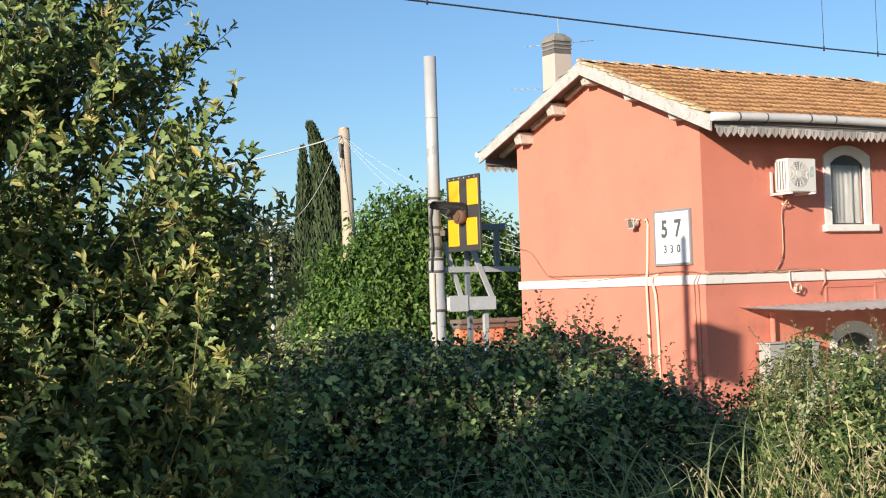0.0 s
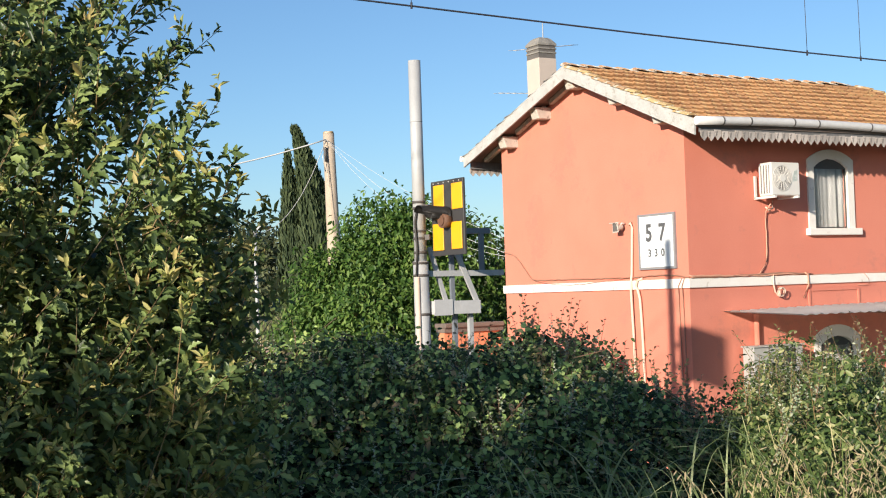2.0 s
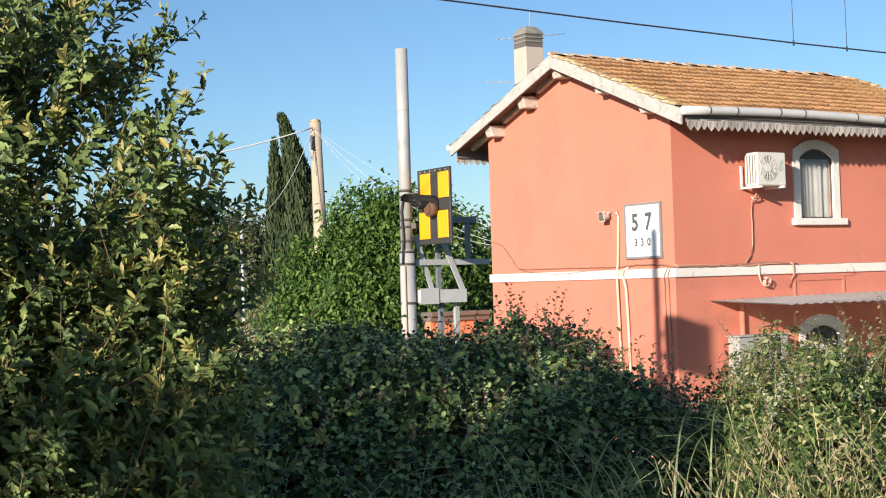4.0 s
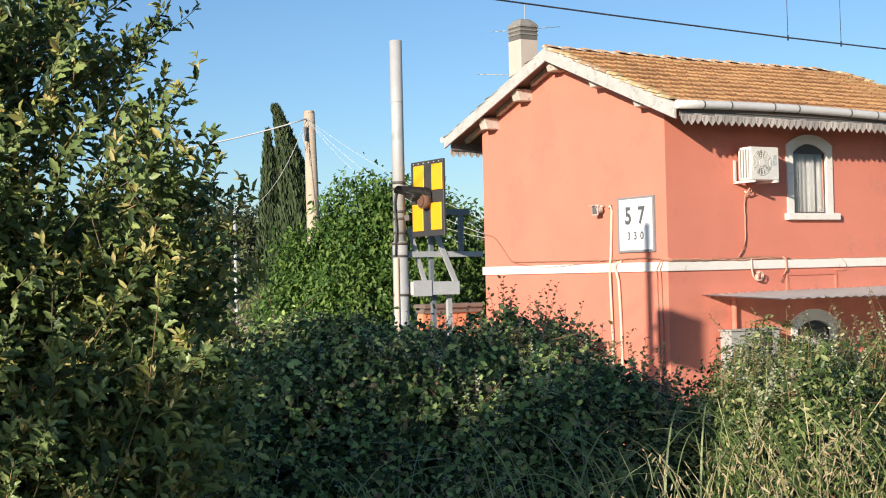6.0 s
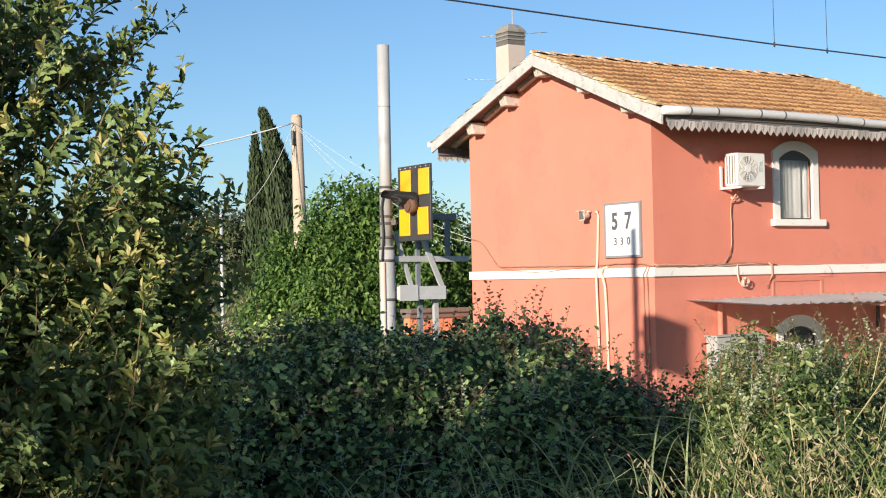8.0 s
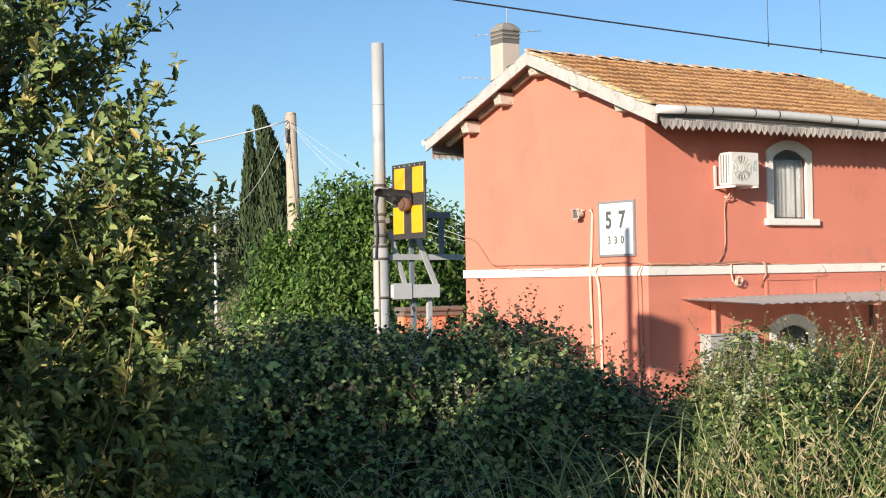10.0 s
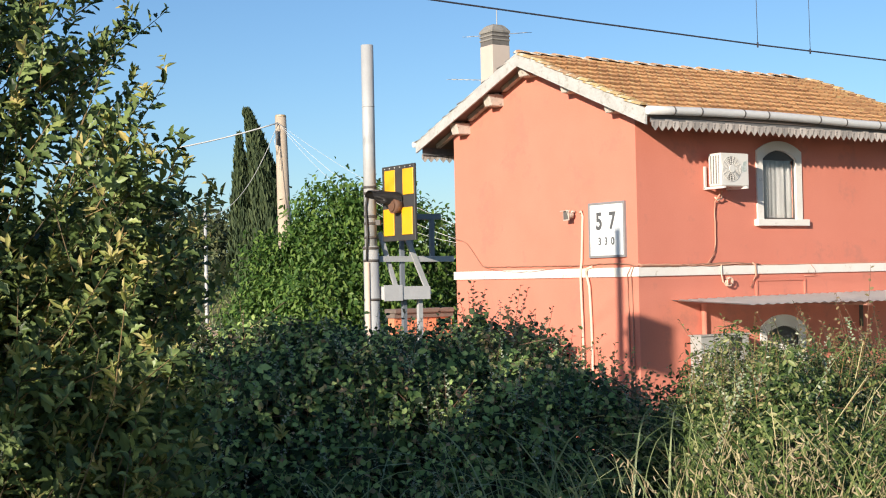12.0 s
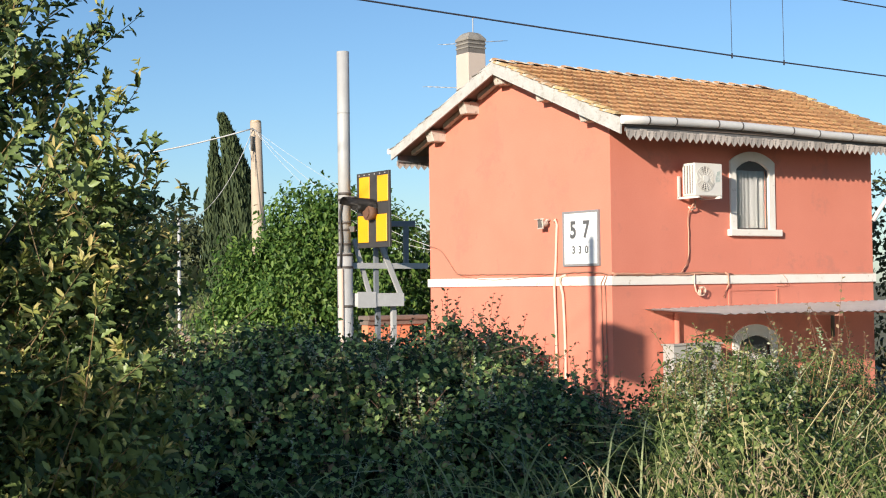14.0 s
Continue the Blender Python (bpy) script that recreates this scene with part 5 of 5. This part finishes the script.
def leaf_tree(name, label, blobs, count, leaf, material, seed, shape=LOBED, wide=0.85, hang=0.35, trunk_r=0.12):
    """A tree: tapered trunk with limbs into uneven crown masses of many leaves. blobs: u, d, z, across, high."""
    rng = np.random.default_rng(seed)
    u0, d0 = blobs[0][0], blobs[0][1]
    foot = np.array((*spot(u0, d0), 0.0))
    foot[2] = float(height_at(foot[0], foot[1])) - 0.05
    at, normal = [], []
    total = sum(b[3] ** 2 for b in blobs)
    for u, d, z, ru, rz in blobs:
        k = int(count * ru**2 / total)
        v = unit(rng.normal(0, 1, (k, 3)))
        knob = 0.93 + 0.15 * np.sin(v[:, 0] * 8 + u) * np.sin(v[:, 1] * 7 + z) + 0.10 * np.sin(v[:, 2] * 9 + v[:, 0] * 5)
        r = rng.uniform(0.3, 1.0, k) ** 0.45 * knob * rng.choice([1.0, 1.0, 1.0, 1.05], k)
        c = np.array((*spot(u, d), z))
        at.append(c + v * np.stack([r * ru, r * ru, r * rz], 1))
        normal.append(v)
    at, normal = np.concatenate(at), np.concatenate(normal)
    home = rng.integers(0, max(len(at) // 30, 8), len(at))
    order = rng.permutation(len(at))
    at, normal = at[order], normal[order]
    at, normal = at[home] + rng.normal(0, leaf * 1.15, at.shape), unit(normal[home] + rng.normal(0, 0.35, at.shape))
    face = unit(normal + np.array((-0.25, -0.2, 0.6)) + rng.normal(0, 0.4, at.shape))
    along = unit(normal * 0.5 + rng.normal(0, 0.6, at.shape) - np.array((0, 0, hang)))
    ok = at[:, 2] > foot[2] + 0.1
    at, face, along = at[ok], face[ok], along[ok]
    tree = thing(name, label, "tree", at=tuple(foot))
    ob = new("crown", leaves("crown", at - foot, along, face, leaf * rng.uniform(0.6, 1.2, len(at)), np.full(len(at), wide), shape, material, rng))
    ob.parent = tree
    rr = random.Random(seed)
    b2 = B()
    tube(b2, [(0, 0, 0), (0.03, 0.02, 0.6), (0, 0.05, 1.2)], trunk_r, 9, trunk_r * 0.7)
    tops = [Vector((*spot(u, d), z + rz * 0.6)) - Vector(foot) for u, d, z, ru, rz in blobs]
    part("trunk", limbs(b2, rr, (0, 0.05, 1.15), tops, trunk_r * 0.5), BARK, tree)
    return tree


leaf_tree("fig_tree", "spreading tree with drooping bright green leaves behind the wall", [(-2.85, 29.2, 3.78, 1.15, 1.45), (-3.55, 28.9, 2.95, 1.0, 1.4), (-2.15, 29.3, 3.85, 1.0, 1.5), (-1.15, 29.7, 3.6, 0.75, 1.5), (-4.15, 28.5, 2.7, 0.75, 1.4), (-0.3, 30.6, 2.8, 0.75, 1.3), (-3.0, 27.9, 2.2, 1.4, 1.5), (-1.5, 28.0, 2.0, 1.1, 1.4), (-3.9, 28.0, 1.7, 1.1, 1.3), (-4.6, 28.4, 1.6, 0.7, 1.2)], 54000, 0.135, LEAF_FIG, 41, OVAL, 0.5, 0.75)


def cypress(label, u, d, spires, seed):
    rng = np.random.default_rng(seed)
    foot = np.array((*spot(u, d), 0.05))
    tree = thing("cypress", label, "tree", at=tuple(foot))
    at, along, face = [], [], []
    for du, high, rad, k, bow in spires:
        s = rng.uniform(0, 1, k) ** 0.8
        prof = rad * np.clip(np.minimum(s / 0.12, 1) * (1 - s**2.1), 0.02, 1)
        a = rng.uniform(0, 6.283, k)
        flute = 0.70 + 0.30 * np.abs(np.sin(a * 4.5 + s * 7)) * (0.6 + 0.4 * np.abs(np.sin(s * 34 + a * 2)))
        r = prof * flute * rng.uniform(0.75, 1.06, k)
        c = np.array((*(ACROSS * du), 0.0))
        out = np.stack([np.cos(a), np.sin(a), np.zeros(k)], 1)
        at.append(c + np.multiply.outer(bow * s**4, np.array((*ACROSS, 0.0))) + out * r[:, None] + np.stack([0 * s, 0 * s, 0.4 + s * (high - 0.4)], 1))
        along.append(unit(out * 0.28 + np.array((0, 0, 1)) + rng.normal(0, 0.16, (k, 3))))
        face.append(unit(out + rng.normal(0, 0.35, (k, 3))))
    at, along, face = (np.concatenate(q) for q in (at, along, face))
    ob = new("crown", leaves("crown", at, along, face, rng.uniform(0.16, 0.36, len(at)), np.full(len(at), 0.30), OVAL, LEAF_CYPRESS, rng))
    ob.parent = tree
    part("trunk", tube(B(), [(0, 0, -0.1), (0, 0, 3), (0, 0, spires[0][1] * 0.95)], 0.16, 8, 0.03), BARK, tree)


cypress("tall dark green cypress with two spires", -6.95, 45.0, [(0.40, 8.55, 1.02, 15000, -0.72), (-0.52, 7.75, 0.58, 5500, -0.06), (0.72, 6.4, 0.5, 4500, -0.1), (-0.3, 6.5, 0.6, 3000, 0.0)], 51)
FAR_SHAPE = OVAL
k = 0
for u, d, h, r in ((-12.3, 58, 7.2, 2.3), (-15.2, 60, 7.7, 2.7), (-10.2, 55, 6.4, 1.9), (-18.6, 62, 7.0, 2.8), (-8.2, 58, 5.6, 2.0), (-1.0, 62, 5.6, 1.9)):
    k += 1
    leaf_tree("field_tree", "dull green bushy tree at the edge of the field", [(u, d, h * 0.62, r, h * 0.36), (u - r * 0.6, d - 0.6, h * 0.45, r * 0.75, h * 0.33), (u + r * 0.6, d - 0.5, h * 0.42, r * 0.75, h * 0.34), (u + r * 0.1, d - 0.8, h * 0.22, r * 1.15, h * 0.24)], 9000, 0.25, LEAF_FAR, 60 + k, FAR_SHAPE, 0.6, 0.1, 0.2)
leaf_tree("garden_tree", "dark green bushy tree beyond the house", [(10.6, 31.0, 4.2, 1.5, 1.5), (11.6, 30.5, 2.9, 1.6, 1.6), (10.2, 30.3, 2.0, 1.0, 1.5)], 5200, 0.15, LEAF_FAR, 80, OVAL, 0.6)

# rain pipe at the far corner of the house
rain = part("rain_pipe", tube(B(), [(6.31, -0.02, 4.16), (6.36, -0.06, 4.28), (6.60, -0.35, 4.85), (6.66, -0.60, 5.35), (6.66, -0.76, 5.52)], 0.04, 8), ZINC, house, "white rain pipe bending out to the gutter")

# ---- roof tiles ----
def tile_mesh(name, r0, r1, long, material, rise=0.6):
    b2 = B()
    rings = []
    for y, r, lift in ((0, r0, 0.0), (long, r1, 0.034)):
        rings.append([b2.verts.new((r * math.sin(a), y, lift + r * rise * math.cos(a) - 0.01)) for a in (radians(-82 + 164 * k / 6) for k in range(7))])
    for k in range(6):
        b2.faces.new((rings[0][k], rings[0][k + 1], rings[1][k + 1], rings[1][k])).smooth = True
    b2.faces.new(rings[1][::-1])
    me = bpy.data.meshes.new(name)
    bmesh.ops.recalc_face_normals(b2, faces=b2.faces)
    b2.to_mesh(me)
    b2.free()
    me.materials.append(material)
    return me


def flat_tile(name, wide, long, material):
    """An interlocking tile: a roll at one side, a low rib in the middle, a thick lower lip."""
    b2 = B()
    w = wide / 2
    line = ((-w, 0.0), (-w + 0.012, 0.022), (-w + 0.04, 0.024), (-w + 0.06, 0.004), (-0.012, 0.002), (0.008, 0.013), (0.03, 0.003), (w, 0.0))
    back, front, under = ([b2.verts.new((x, y, z * k + lift)) for x, z in line] for y, k, lift in ((0, 0.8, 0.0), (long, 1.0, 0.040), (long - 0.004, 0.6, 0.008)))
    for a, c in ((back, front), (front, under)):
        for k in range(len(line) - 1):
            b2.faces.new((a[k], a[k + 1], c[k + 1], c[k]))
    bmesh.ops.recalc_face_normals(b2, faces=b2.faces)
    me = bpy.data.meshes.new(name)
    b2.to_mesh(me)
    b2.free()
    me.materials.append(material)
    return me


tile_me = flat_tile("tile", 0.226, 0.37, TILE)
rt = random.Random(9)
verts, tris, base_i = [], [], 0
tv = np.array([v.co[:] for v in tile_me.vertices])
tile_me.calc_loop_triangles()
tt = np.array([t.vertices[:] for t in tile_me.loop_triangles])
STEP, COLS = 0.30, 32
for fall, ye, sgn in ((FALL_S, EAVE_S, -1), (FALL_N, EAVE_N, 1)):
    run = abs(ye - RIDGE_Y)
    slope = math.hypot(run, run * fall)
    down = Vector((0, sgn * run, -run * fall)).normalized()
    up = Vector((0, sgn * fall, 1)).normalized()
    right = down.cross(up).normalized()
    for c in range(COLS):
        for r in range(int(slope / STEP)):
            at = Vector((-VERGE + 0.12 + c * 0.2185, RIDGE_Y, RIDGE_Z)) + down * (slope - 0.36 - r * STEP + rt.uniform(-0.004, 0.004)) + up * ((-0.002 if sgn < 0 else -0.04) + rt.uniform(-0.004, 0.004) - 0.012 * math.sin(c * 0.3 + 1) * math.sin(r * 0.5))
            m = Matrix((right, down, up)).transposed().to_4x4()
            m = Matrix.Translation(at + Vector((rt.uniform(-0.008, 0.008), 0, 0))) @ m @ pose(0, 0, 0, rt.uniform(-0.7, 0.7), rt.uniform(-1.2, 1.2), rt.uniform(-0.8, 0.8))
            if sgn < 0 and c < 26:
                piece("tile", tile_me, roof, m)
            else:
                a = np.array(m)
                verts.append(tv @ a[:3, :3].T + a[:3, 3])
                tris.append(tt + base_i)
                base_i += len(tv)
rest = new("tile_field", mesh_of("tile_field", np.concatenate(verts), np.concatenate(tris), TILE_FIELD))
rest.parent = roof
tagged(rest, kind="stuff")
b2 = B()
for ye in (EAVE_S, EAVE_N):
    prism(b2, [(-VERGE, RIDGE_Y, RIDGE_Z - 0.004), (-VERGE, ye, roof_z(ye) - 0.004), (-VERGE, ye, roof_z(ye) - 0.018), (-VERGE, RIDGE_Y, RIDGE_Z - 0.018)], (LONG + 2 * VERGE, 0, 0))
part("tile_bed", b2, TILE_FIELD, roof)
ridge_me = tile_mesh("ridge_tile", 0.11, 0.125, 0.44, RIDGE, 0.45)
for k in range(18):
    at = Vector((-VERGE + 0.42 + k * 0.38, RIDGE_Y, RIDGE_Z - 0.028 + rt.uniform(-0.006, 0.006) - 0.02 * math.sin(math.pi * k / 17)))
    m = Matrix.Translation(at) @ pose(0, 0, 0, rt.uniform(-1, 1), rt.uniform(-3, 3), 90 + rt.uniform(-2, 2))
    piece("ridge_tile", ridge_me, roof, m)
verge_me = tile_mesh("verge_tile", 0.07, 0.08, 0.40, LICHEN)
mortar_me = tile_mesh("verge_tile", 0.055, 0.065, 0.30, MORTAR)
for xv, sgn, fall, count, me in ((-VERGE + 0.01, -1, FALL_S, 12, verge_me), (LONG + VERGE - 0.02, -1, FALL_S, 12, verge_me), (-VERGE + 0.015, 1, FALL_N, 13, mortar_me)):
    down = Vector((0, sgn, -fall)).normalized()
    upv = Vector((0, sgn * fall, 1)).normalized()
    for k in range(count):
        at = Vector((xv, RIDGE_Y, RIDGE_Z)) + down * (0.05 + k * 0.272) + upv * ((-0.008 if sgn < 0 else -0.024) + rt.uniform(-0.008, 0.008))
        piece("verge_tile", me, roof, Matrix.Translation(at) @ Matrix((down.cross(upv), down, upv)).transposed().to_4x4() @ pose(0, 0, 0, rt.uniform(-2, 2), rt.uniform(-4, 4), rt.uniform(-3, 3)))
